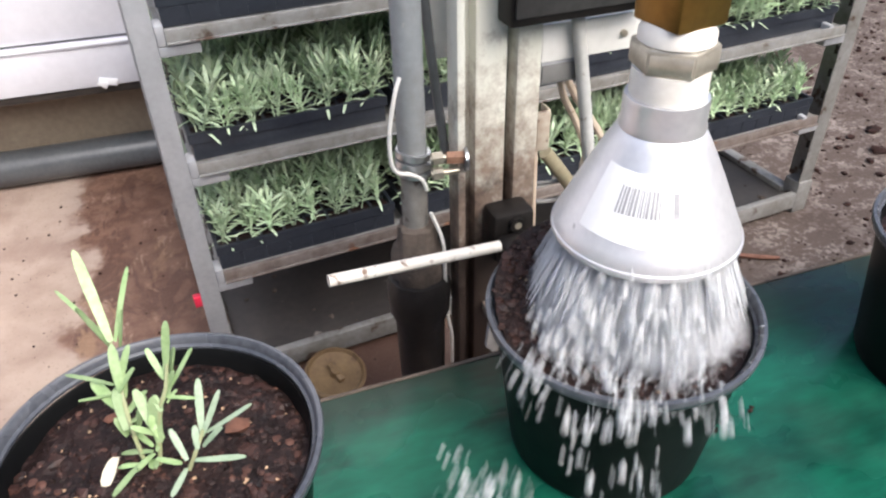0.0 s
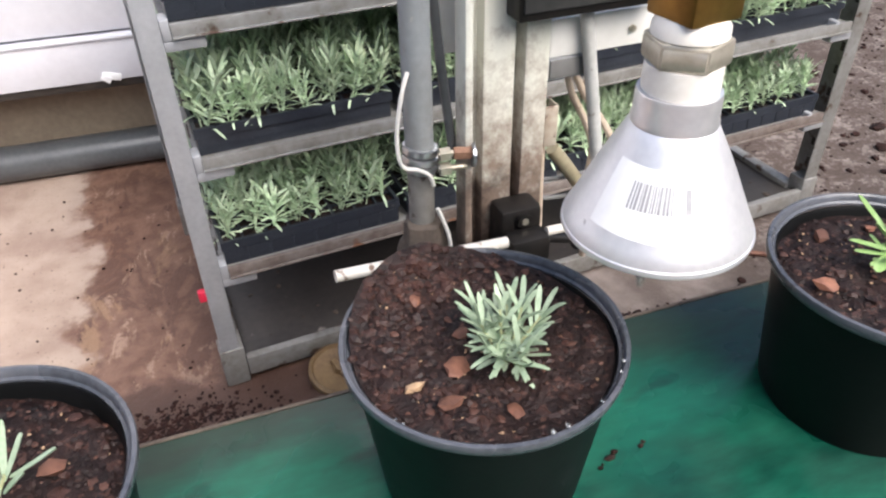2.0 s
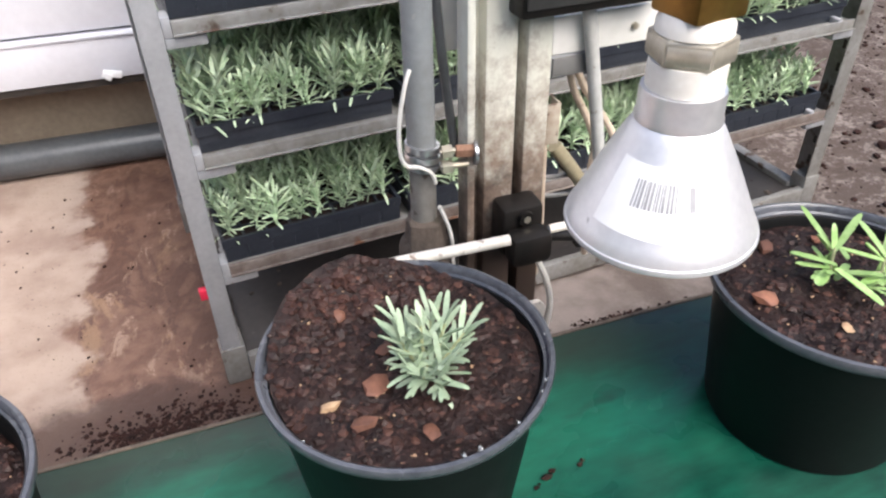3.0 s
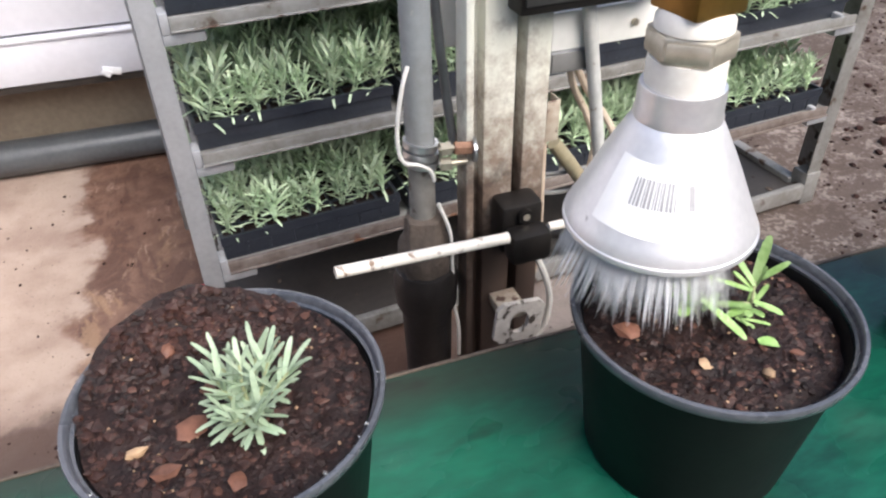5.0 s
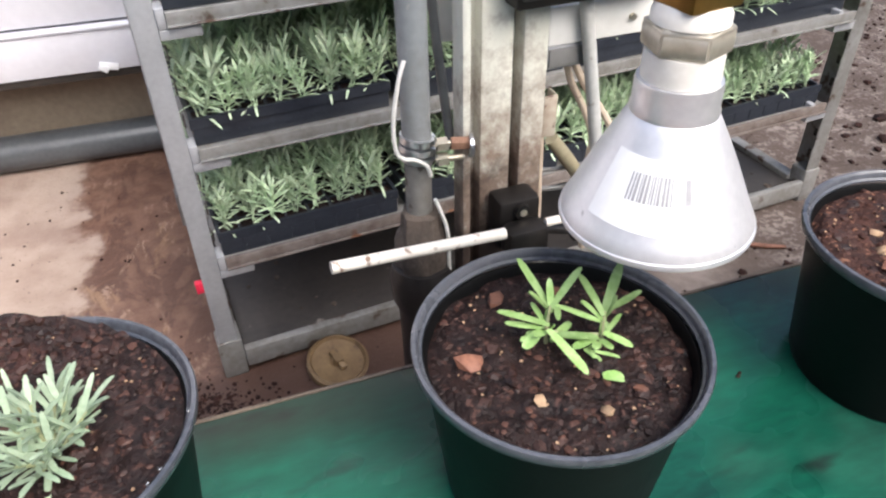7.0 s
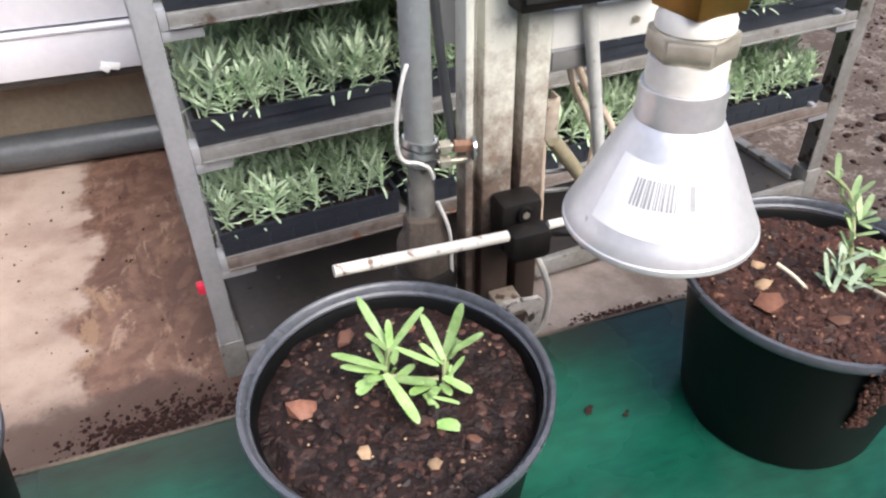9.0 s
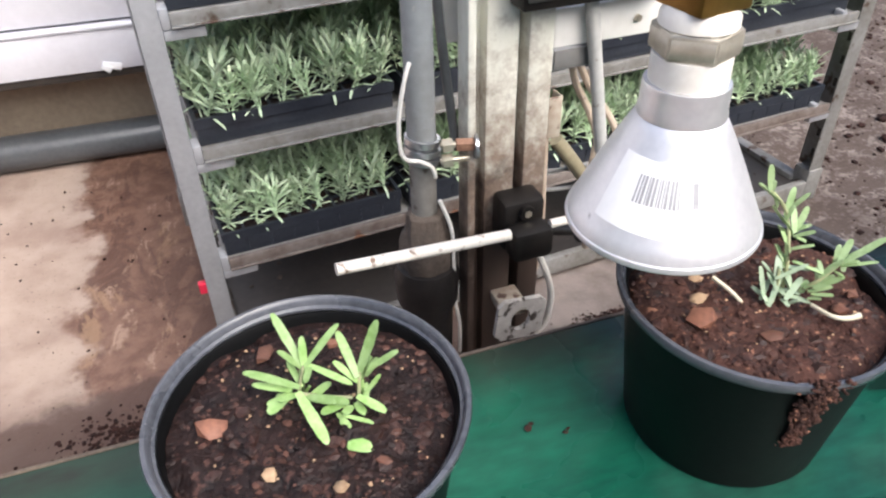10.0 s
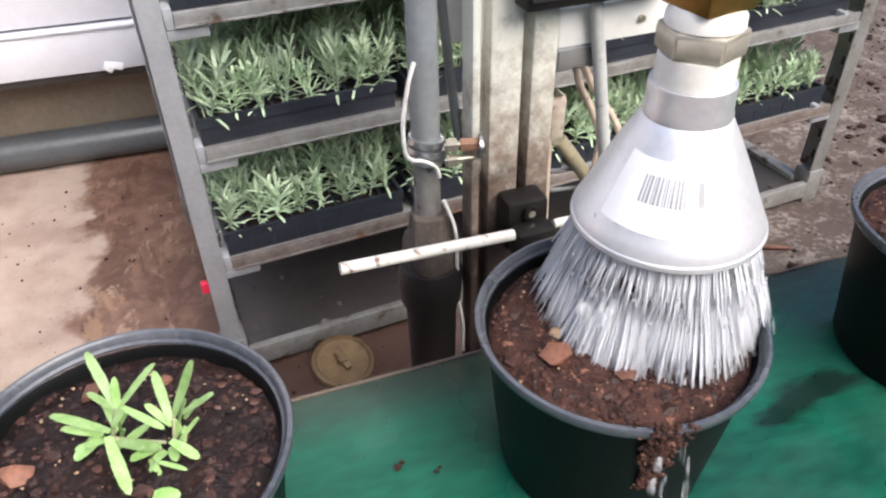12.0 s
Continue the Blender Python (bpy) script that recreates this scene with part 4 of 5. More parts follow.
def build_pot(name_label, seed, level, mound, peat, chips):
    rng = random.Random(seed)
    pot = thing("potted_lavender", name_label, "potted plant", group="pots on the conveyor belt")
    bm = bmesh.new()
    turned(bm, [(0.0005, 0.003), (0.070, 0.003), (0.076, 0.0), (0.083, 0.0), (0.085, 0.004), (0.1008, 0.136), (0.1022, 0.1395), (0.1000, 0.1400), (0.0980, 0.136), (0.092, 0.07), (0.0005, 0.066)], 64)
    shell = part("pot", bm, POT, pot)
    bm = bmesh.new()
    turned(bm, [(0.0990, 0.1402), (0.1040, 0.1398), (0.1058, 0.142), (0.1068, 0.1478), (0.1062, POT_H), (0.1035, 0.1505), (0.1018, 0.149), (0.1008, 0.1440), (0.0988, 0.1425)], 72, close=True)
    for v in bm.verts:
        a = math.atan2(v.co.y, v.co.x)
        v.co.z += 0.0008 * math.sin(3 * a + seed)
    for v in bm.verts:
        v.co.x, v.co.y = v.co.x * RIM_WIDE, v.co.y * RIM_WIDE
    part("rim", bm, RIM, shell, "grey rim, paler than the pot")
    # soil heaped towards one side
    ma, mh = mound
    lean = Vector((math.cos(ma), math.sin(ma), 0))

    def height(x, y):
        r = math.hypot(x, y)
        f = max(0.0, (x * lean.x + y * lean.y) / 0.1)
        z = level + mh * f * f + 0.005 * noise.noise((x * 22 + seed, y * 22, 0)) + 0.004 * noise.noise((x * 70, y * 70 + seed, 1)) + 0.0018 * noise.noise((x * 190, y * 190, seed))
        return z - (0.006 * max(0, (r - 0.085) / 0.015) if mh < 0.006 else 0.0)

    bm = bmesh.new()
    rings, seg, nr = [], 96, 34
    rmax = 0.0985
    mid = bm.verts.new((0, 0, height(0, 0)))
    for i in range(1, nr + 1):
        ring = []
        for k in range(seg):
            a = 2 * math.pi * k / seg
            r = rmax * i / nr
            if mh > 0.01 and i > nr - 3:
                r += 0.006 * max(0, math.cos(a - ma)) ** 2
            x, y = r * math.cos(a), r * math.sin(a)
            ring.append(bm.verts.new((x, y, height(x, y))))
        rings.append(ring)
    for k in range(seg):
        bm.faces.new((mid, rings[0][k], rings[0][(k + 1) % seg]))
    for s, t in zip(rings, rings[1:]):
        for k in range(seg):
            bm.faces.new((s[k], s[(k + 1) % seg], t[(k + 1) % seg], t[k]))
    soil = part("soil", bm, peat, pot, angle=180)
    def strewn(name, count, sizes, mat, label, flat, sink):
        """Bits of soil of some sizes, lying all over the pot."""
        bm = bmesh.new()
        for _ in range(count):
            a, r = rng.uniform(0, 6.283), 0.0955 * math.sqrt(rng.random())
            x, y = r * math.cos(a), r * math.sin(a)
            s = rng.choice(sizes) * rng.uniform(0.8, 1.2)
            lump(bm, (x, y, height(x, y) - s * sink), s, rng, flat)
        tagged(part(name, bm, mat, soil, label, angle=25), kind="stuff")

    if mh > 0.01:
        # the heap's crest is loose and lumpy
        bm = bmesh.new()
        for _ in range(420):
            a, r = ma + rng.gauss(0, 0.75), rng.uniform(0.055, 0.102)
            x, y = r * math.cos(a), r * math.sin(a)
            s = rng.choice((0.0016, 0.0022, 0.003, 0.004, 0.0055))
            lump(bm, (x, y, height(x, y) - s * 0.1), s, rng)
        tagged(part("heap_crest", bm, CLOD, soil, "loose reddish peat on the crest", angle=25), kind="stuff")
    strewn("loose_soil", 900, (0.0009, 0.0012, 0.0015, 0.0019, 0.0025, 0.0034), peat, "", 0.8, 0.15)
    strewn("coarse_soil", 190, (0.0030, 0.0038, 0.0048, 0.0062), CLOD, "coarse dark peat clods", 0.7, 0.25)
    strewn("bark_litter", 120, (0.0012, 0.0016, 0.0024, 0.0034), FRAGMENT, "rust-brown bark fragments", 0.45, -0.1)
    bm = bmesh.new()
    for _ in range(60):
        a, r = rng.uniform(0, 6.283), 0.094 * math.sqrt(rng.random())
        x, y = r * math.cos(a), r * math.sin(a)
        lump(bm, (x, y, height(x, y) + 0.0006), rng.uniform(0.0006, 0.0016), rng)
    tagged(part("grit", bm, PUMICE, soil, "pale grit specks"), kind="stuff")
    for x, y, s, flat, mat in chips:
        bm = bmesh.new()
        lump(bm, (0, 0, 0), s, rng, flat)
        ob = part("bark_chip", bm, mat, soil, "tan pebble" if mat is PUMICE else "reddish bark chip", 42)
        ob.matrix_basis = pose(x, y, height(x, y) + s * 0.25, rng.uniform(-15, 15), rng.uniform(-15, 15), rng.uniform(0, 360))
    return pot, height


def build_plant(pot, height, at, seed, stems, mat, leaf, width, label):
    """stems: (heading in degrees, lean, length, pairs of leaves). Leaves stand in opposite pairs and crowd at the tip."""
    rng = random.Random(seed)
    x0, y0 = at
    base = Vector((x0, y0, height(x0, y0) - 0.003))
    bm = bmesh.new()
    todo = []
    for head, lean, length, pairs in stems:
        a = radians(head)
        d = Vector((math.cos(a) * lean, math.sin(a) * lean, 1)).normalized()
        foot = base + Vector((math.cos(a), math.sin(a), 0)) * 0.004
        top = foot + d * length
        midp = foot.lerp(top, 0.5) + Vector((rng.uniform(-1, 1), rng.uniform(-1, 1), 0)) * 0.05 * length
        tube(bm, [foot, midp, top], 0.0016, 6, 4, 0.0009)
        for k in range(pairs):
            t = 0.18 + 0.82 * k / max(1, pairs - 1)
            c = foot.lerp(midp, t * 2) if t < 0.5 else midp.lerp(top, t * 2 - 1)
            q = a + k * 1.45 + rng.uniform(-0.5, 0.5)
            for b in (q, q + math.pi + rng.uniform(-0.5, 0.5)):
                out = Vector((math.cos(b), math.sin(b), 0))
                w = (out * (1.05 - 0.6 * t) + d * (0.35 + 0.95 * t * t) + Vector((0, 0, rng.uniform(-0.05, 0.25))))
                todo.append((c, w, leaf * rng.uniform(0.7, 1.15) * (1.0 - 0.25 * t), width * rng.uniform(0.8, 1.15), rng.uniform(-0.12, 0.3)))
    plant = part("plant", bm, STEM, pot, label)
    for c, w, ln, wd, bend in todo:
        bm = bmesh.new()
        blade(bm, c, w, ln, wd, bend, rng, 0.0009)
        part("leaf", bm, mat, plant, angle=70)
    return plant


def build_shoot(pot, level, stems, leaves, mat, label, seed, wide=1.2, filled=0):
    """A shoot set leaf by leaf, in millimetres and degrees over the soil's level.
    stems: lines of points; leaves: (x, y, z, heading, rise, length, width).
    filled: how many smaller leaves stand in the axil of each."""
    rng = random.Random(seed)
    bm = bmesh.new()
    for line in stems:
        tube(bm, [(x / 1000, y / 1000, level + z / 1000) for x, y, z in line], 0.0017, 6, 4, 0.0011)
    plant = part("plant", bm, STEM, pot, label)
    full = list(leaves)
    for x, y, z, head, rise, length, width in leaves:
        for _ in range(filled):
            full.append((x + rng.uniform(-2, 2), y + rng.uniform(-2, 2), max(3, z - rng.uniform(0, 8)), head + rng.choice((-1, 1)) * rng.uniform(25, 75), min(70, max(5, rise + rng.uniform(-15, 30))), length * rng.uniform(0.45, 0.7), width * 0.85))
    for x, y, z, head, rise, length, width in full:
        a, e = radians(head), radians(rise)
        bm = bmesh.new()
        way = (math.cos(a) * math.cos(e), math.sin(a) * math.cos(e), math.sin(e))
        blade(bm, (x / 1000, y / 1000, level + z / 1000), way, length / 1000, wide * width / 1000, rng.uniform(-0.12, 0.10), rng, 0.0012)
        part("leaf", bm, mat, plant, angle=70)
    return plant


def loose_leaf(pot, height, x, y, head, length, width, mat, label, rise=0.25):
    bm = bmesh.new()
    rng = random.Random(2)
    a = radians(head)
    blade(bm, (x, y, height(x, y) + 0.003), (math.cos(a), math.sin(a), rise), length, width, 0.25, rng, 0.001)
    part("fallen_leaf", bm, mat, pot, label, 70)


def build_pots():
    pots = []
    p, h = build_pot("black plastic pot of peat with a tall yellow-green lavender plant", 1, 0.128, (2.0, 0.003), PEAT,
                     [(0.052, 0.012, 0.008, 0.6, BARK), (-0.03, 0.05, 0.006, 0.6, BARK), (-0.055, -0.01, 0.006, 0.7, PUMICE), (0.03, -0.05, 0.005, 0.6, PUMICE)])
    build_shoot(p, 0.128, [[(-10, 4, -6), (-12, 15, 36), (-14, 58, 68)]],
                [(-14, 58, 68, 103, 38, 68, 6.5), (-11, 57, 68, 56, 51, 51, 3.8), (-17, 66, 66, 128, 29, 50, 3.0), (-17, 35, 50, 146, 6, 37, 3.2), (-18, 24, 40, 120, 13, 28, 7.0),
                 (-14, 28, 50, 54, 50, 31, 5.0), (-13, 29, 50, 84, 66, 31, 6.0), (-15, 12, 30, 94, 48, 27, 6.0), (-11, 11, 24, 42, 48, 27, 6.0), (-15, 19, 34, 27, 34, 22, 5.0)], LEAF_MID, "tall leggy pale green lavender shoot", 21, 1.15, 1)
    build_shoot(p, 0.128, [[(-3, 2, -6), (8, 9, 40), (15, 14, 54), (19, 26, 64)]],
                [(15, 24, 54, 111, 28, 25, 4.2), (18, 27, 60, 57, 64, 33, 5.5), (17, 15, 52, 22, 43, 32, 3.8), (13, 14, 48, -18, -12, 20, 3.0), (9, 9, 44, 38, 44, 26, 4.5), (2, 5, 30, 108, 42, 30, 6.0),
                 (-2, 3, 18, 126, 14, 25, 4.0), (-3, 2, 14, 149, -13, 26, 4.0), (-11, -1, 10, -145, -16, 26, 4.5), (-2, -1, 10, -30, -13, 18, 4.0), (3, 3, 20, 74, 66, 33, 7.0), (-4, 5, 8, -152, -16, 15, 5.0)], LEAF_MID, "upright pale green lavender shoot", 24, 1.15, 1)
    build_shoot(p, 0.128, [[(14, -8, -6), (24, -5, 12), (31, -1, 24)]],
                [(30, 1, 20, 77, 56, 36, 4.8), (30, -2, 20, 32, 47, 33, 4.6), (33, 0, 20, -7, 23, 37, 4.0), (25, -7, 14, 84, 48, 16, 4.0), (22, -12, 10, -23, 3, 35, 4.4), (16, -15, 8, -127, -18, 20, 4.0),
                 (29, -8, 16, 5, 40, 19, 5.0), (17, -10, 10, 111, 36, 24, 4.0)], LEAF_SILVER, "silvery lavender side shoot", 22, 1.2)
    loose_leaf(p, h, -0.028, 0.014, 250, 0.022, 0.009, LEAF_PALE, "bleached ochre leaf", 0.1)
    pots.append(p)
    p, h = build_pot("black plastic pot heaped with peat holding a compact silvery lavender", 2, 0.138, (1.95, 0.026), PEAT,
                     [(-0.036, 0.056, 0.008, 0.6, BARK), (-0.028, -0.016, 0.012, 0.45, BARK), (-0.064, -0.024, 0.0065, 0.8, PUMICE), (-0.046, -0.048, 0.0085, 0.5, BARK), (-0.004, -0.068, 0.007, 0.5, BARK), (-0.012, 0.016, 0.0075, 0.6, BARK)])
    build_plant(p, h, (0.014, -0.016), 31, [(100, 0.25, 0.038, 7), (40, 0.55, 0.036, 6), (150, 0.6, 0.034, 7), (300, 0.6, 0.022, 5), (235, 1.0, 0.030, 6), (10, 0.95, 0.036, 6), (70, 0.8, 0.036, 6), (120, 0.9, 0.036, 5), (265, 1.6, 0.028, 5), (200, 0.9, 0.02, 4)],
                LEAF_SILVER, 0.032, 0.0042, "compact silvery lavender")
    rng = random.Random(66)
    for k in range(26):
        a = radians(rng.uniform(185, 350))
        bm = bmesh.new()
        lump(bm, (0, 0, 0), rng.uniform(0.0011, 0.0022), rng, 0.9)
        ob = part("water_bead", bm, CLEAR_WATER, p, "clear water bead on the rim", 180)
        r, z = rng.choice(((0.1046, 0.1512), (0.1070, 0.1470), (0.1062, 0.1435)))
        ob.matrix_basis = pose(r * math.cos(a), r * math.sin(a), z)
    pots.append(p)
    p, h = build_pot("black plastic pot of wet peat with an open bright green lavender", 3, 0.134, (1.6, 0.002), PEAT,
                     [(-0.066, 0.014, 0.0095, 0.9, BARK), (-0.020, 0.070, 0.010, 0.4, BARK), (0.03, 0.062, 0.007, 0.6, BARK), (0.004, -0.062, 0.006, 0.6, PUMICE), (-0.035, -0.04, 0.005, 0.6, PUMICE), (0.035, -0.055, 0.005, 0.6, BARK)])
    build_shoot(p, 0.134, [[(-4, 12, -6), (-4, 14, 14), (2, 21, 28)], [(-6, 9, 16), (10, 2, 14), (28, -7, 15)]],
                [(2, 22, 26, 110, 33, 44, 6.4), (2, 20, 26, 20, 38, 39, 6.2), (5, 21, 28, -47, -6, 36, 5.5), (-4, 10, 20, 151, 14, 40, 6.8), (-9, 11, 18, 152, 0, 28, 6.0), (-10, 11, 16, -154, -19, 20, 9.0),
                 (-6, 8, 18, -77, -8, 45, 7.6), (-2, 18, 12, 106, 35, 21, 4.5), (-4, 7, 14, -35, 0, 35, 8.0), (-1, 20, 4, 23, 81, 22, 5.0)], LEAF_GREEN, "open bright green lavender shoot", 43, 1.08, 1)
    build_shoot(p, 0.134, [[(30, -8, -6), (33, -4, 12), (36, 1, 28)]],
                [(34, -1, 26, 99, 34, 36, 6.2), (36, 2, 26, 37, 46, 39, 7.4), (41, 5, 24, -17, 29, 29, 6.8), (36, -4, 10, 17, 32, 19, 4.0), (31, -8, 16, -48, -10, 23, 6.8), (19, -12, 6, -34, -3, 22, 3.5),
                 (16, -9, 6, -70, -7, 16, 4.0), (25, -9, 14, -175, -6, 20, 7.5), (36, 2, 4, -28, 89, 20, 5.0)], LEAF_GREEN, "open bright green lavender shoot", 47, 1.08, 1)
    loose_leaf(p, h, 0.016, -0.036, -20, 0.016, 0.011, LEAF_GREEN, "fallen yellow-green leaf", 0.05)
    pots.append(p)
    p, h = build_pot("black plastic pot of spilling reddish peat with bushy green lavender", 4, 0.137, (4.2, 0.004), PEAT_RED,
                     [(-0.058, -0.012, 0.011, 0.7, BARK), (-0.045, 0.012, 0.008, 0.7, PUMICE), (0.045, -0.042, 0.010, 0.6, BARK), (-0.02, -0.045, 0.008, 0.7, BARK), (0.07, -0.03, 0.007, 0.7, BARK), (-0.03, 0.035, 0.006, 0.7, PUMICE)])
    build_shoot(p, 0.137, [[(26, -9, -6), (30, -18, 12), (36, -23, 22), (54, -24, 36)]],
                [(52, -25, 34, -15, 39, 38, 6.0), (53, -24, 32, -34, 13, 26, 3.6), (51, -23, 34, 27, 38, 23, 5.0), (52, -19, 34, 47, 63, 13, 4.0), (53, -23, 34, -4, 23, 20, 5.0), (30, -26, 18, -12, 14, 25, 5.0),
                 (28, -24, 14, -12, 0, 20, 4.5), (41, -23, 26, 142, 17, 27, 4.0), (37, -22, 24, -4, 32, 22, 5.0), (28, -20, 14, -21, 35, 24, 5.0)], LEAF_MID, "lavender shoot leaning over the rim", 52, 1.15, 1)
    build_shoot(p, 0.137, [[(20, -8, -6), (16, -7, 36), (20, 10, 68), (8, 20, 86)]],
                [(22, 0, 56, 75, 54, 20, 4.5), (23, 0, 56, 28, 47, 22, 4.5), (20, -2, 54, -26, 14, 16, 4.5), (23, 1, 56, -27, 38, 13, 4.0), (19, -4, 44, -21, 7, 18, 3.6), (18, -5, 42, 117, 55, 22, 5.0),
                 (16, -7, 30, 116, 54, 20, 5.0), (19, 10, 66, 39, 60, 23, 4.5), (22, 13, 66, -3, 37, 23, 4.0), (7, 20, 86, 79, 65, 20, 5.0), (14, 16, 78, 150, 40, 22, 5.0), (18, 6, 62, 160, 45, 22, 4.5)], LEAF_MID, "tall green lavender shoot", 53, 1.15, 1)
    build_shoot(p, 0.137, [[(8, -12, -6), (8, -12, 16), (9, -8, 30)]],
                [(3, -13, 4, 124, 20, 17, 5.0), (-1, -10, 8, 95, 62, 25, 4.5), (-1, -18, 3, 36, 46, 29, 4.0), (6, -13, 14, 61, 65, 29, 5.0), (13, -19, 6, 21, 29, 24, 5.0), (5, -11, 24, -15, 22, 26, 4.0),
                 (15, -15, 8, -39, -11, 21, 5.0), (12, -5, 30, -26, -7, 31, 4.5), (14, -9, 10, -37, -7, 17, 4.5), (9, -6, 20, 140, 51, 18, 4.0), (20, -14, 12, 144, 57, 24, 4.5)], LEAF_SILVER, "short silvery lavender shoot", 54, 1.15, 1)
    bm = bmesh.new()
    tube(bm, [(0.029, -0.030, 0.142), (0.0315, -0.047, 0.144), (0.040, -0.054, 0.1445), (0.050, -0.056, 0.146)], 0.0016, 8, 5, 0.0024)
    part("dry_leaf", bm, LEAF_PALE, p, "bleached curled leaf", 70)
    bm = bmesh.new()
    tube(bm, [(-0.028, 0.019, 0.150), (-0.021, 0.004, 0.145), (-0.014, -0.010, 0.136)], 0.0019, 7, 4, 0.0014)
    part("dry_stem", bm, LEAF_PALE, p, "dry straw-coloured stem", 70)
    rng = random.Random(77)
    bm = bmesh.new()
    for _ in range(620):
        t = rng.random()
        a = radians(256 + rng.gauss(0, 3.6) * (1.2 - 0.6 * t))
        z = 0.1535 - 0.085 * t
        r = 0.1085 - max(0, (0.131 - z)) * 0.143 - (0.005 if z < 0.131 else 0)
        s = rng.choice((0.0008, 0.0011, 0.0015, 0.002, 0.0027))
        lump(bm, (r * math.cos(a), r * math.sin(a), z), s, rng)
    part("spilled_soil", bm, PEAT_RED, p, "reddish peat spilled over the rim", 180)
    pots.append(p)
    p, h = build_pot("black plastic pot of peat with a silvery lavender plant", 5, 0.136, (1.2, 0.004), PEAT_RED,
                     [(0.03, -0.04, 0.008, 0.6, BARK), (-0.05, 0.0, 0.007, 0.7, PUMICE)])
    build_plant(p, h, (0.0, 0.0), 61, [(100, 0.3, 0.055, 5), (30, 0.6, 0.05, 5), (200, 0.6, 0.045, 5)], LEAF_MID, 0.034, 0.005, "green lavender shoots")
    pots.append(p)
    return pots


# ---- water ----
def water_mesh(name, seed, count, tall, wide):
    """A sixth of the ring of falling water: ragged strips of a milky curtain, with drops and threads; at rest it fits inside the bell."""
    rng = random.Random(seed)
    bm = bmesh.new()
    for layer in range(2):
        a = -1.0
        while a < 1.0:
            step = rng.uniform(0.022, 0.055)
            low, high = rng.uniform(0.0, 0.026), rng.uniform(0.046, tall)
            shrink = (1.0, 0.80)[layer] * rng.uniform(0.90, 1.0)
            rows = []
            for k in range(5):
                z = low + (high - low) * k / 4
                r = (wide - 0.46 * z) * shrink
                half = step * (0.25, 0.52, 0.56, 0.5, 0.2)[k] * (1.0, 1.4)[layer]
                rows.append([bm.verts.new(((r + bulge) * math.cos(a + q), (r + bulge) * math.sin(a + q), z)) for q, bulge in ((-half, 0), (0, 0.0006), (half, 0), (0, -0.0006))])
            for s, t in zip(rows, rows[1:]):
                for q in range(4):
                    bm.faces.new((s[q], s[(q + 1) % 4], t[(q + 1) % 4], t[q]))
            bm.faces.new(rows[0])
            bm.faces.new(rows[-1])
            a += step
    for _ in range(count):
        w = 0.0013 * rng.uniform(0.5, 1.3)
        ln = w * rng.choice((1.2, 1.6, 2.2, 3.2, 5))
        z = ln + (tall - 2 * ln) * rng.random() ** 1.4
        a = rng.uniform(-1.0, 1.0)
        r = (wide - 0.46 * (z + ln)) * (math.sqrt(rng.random()) if rng.random() < 0.5 else rng.uniform(0.85, 1.0))
        x, y = r * math.cos(a), r * math.sin(a)
        rings = []
        for f, k in ((-1.0, 0.0), (-0.45, 0.9), (0.1, 0.7), (1.0, 0.0)):
            c = Vector((x + rng.uniform(-0.2, 0.2) * w, y + rng.uniform(-0.2, 0.2) * w, z + f * ln))
            if k == 0.0:
                rings.append([bm.verts.new(c)])
            else:
                rings.append([bm.verts.new(c + Vector((math.cos(q), math.sin(q), 0)) * w * k) for q in (0.3, 1.87, 3.44, 5.01)])
        for s, t in zip(rings, rings[1:]):
            for q in range(4):
                if len(s) == 1:
                    bm.faces.new((s[0], t[q], t[(q + 1) % 4]))
                elif len(t) == 1:
                    bm.faces.new((s[q], s[(q + 1) % 4], t[0]))
                else:
                    bm.faces.new((s[q], s[(q + 1) % 4], t[(q + 1) % 4], t[q]))
    me = bpy.data.meshes.new(name)
    bmesh.ops.recalc_face_normals(bm, faces=bm.faces)
    bm.to_mesh(me)
    bm.free()
    for f in me.polygons:
        f.use_smooth = True
    return me


def fall(t0, z0, v0, z_end, step=1 / 30):
    """Times and heights of a free fall, from rest in the nozzle to rest under the belt."""
    rows, k = [], 1
    while True:
        t = k * step
        z = z0 - v0 * t - 4.9 * t * t
        rows.append((t0 + t, max(z, z_end)))
        if z <= z_end:
            return rows
        k += 1


BURSTS = ((-0.2, 0.66), (4.945, 6.50), (10.68, 12.1))


def build_spray():
    """Sheaves of water, one after another: [(object, rows of time and height)]."""
    meshes = []
    for k in range(6):
        me = water_mesh("water", 100 + k, 170, 0.072, 0.0615)
        me.materials.append(WATER)
        meshes.append(me)
    rng = random.Random(8)
    out = []
    for begin, end in BURSTS:
        n = int((end - begin) * 45)
        for k in range(n):
            t0 = begin + k / 45
            turn = rng.uniform(0, 60)
            for sixth in range(6):
                # the flow sets in little by little
                if begin > 0 and rng.random() > 0.25 + (t0 - begin) / 0.4:
                    continue
                ob = new("water_spray", rng.choice(meshes))
                tagged(ob, "burst of white water threads falling from the nozzle", "water", "water from the nozzle", "stuff")
                out.append((ob, t0, turn + 60 * sixth, MOUTH + 0.003, rng.uniform(1.0, 1.35)))
    return out


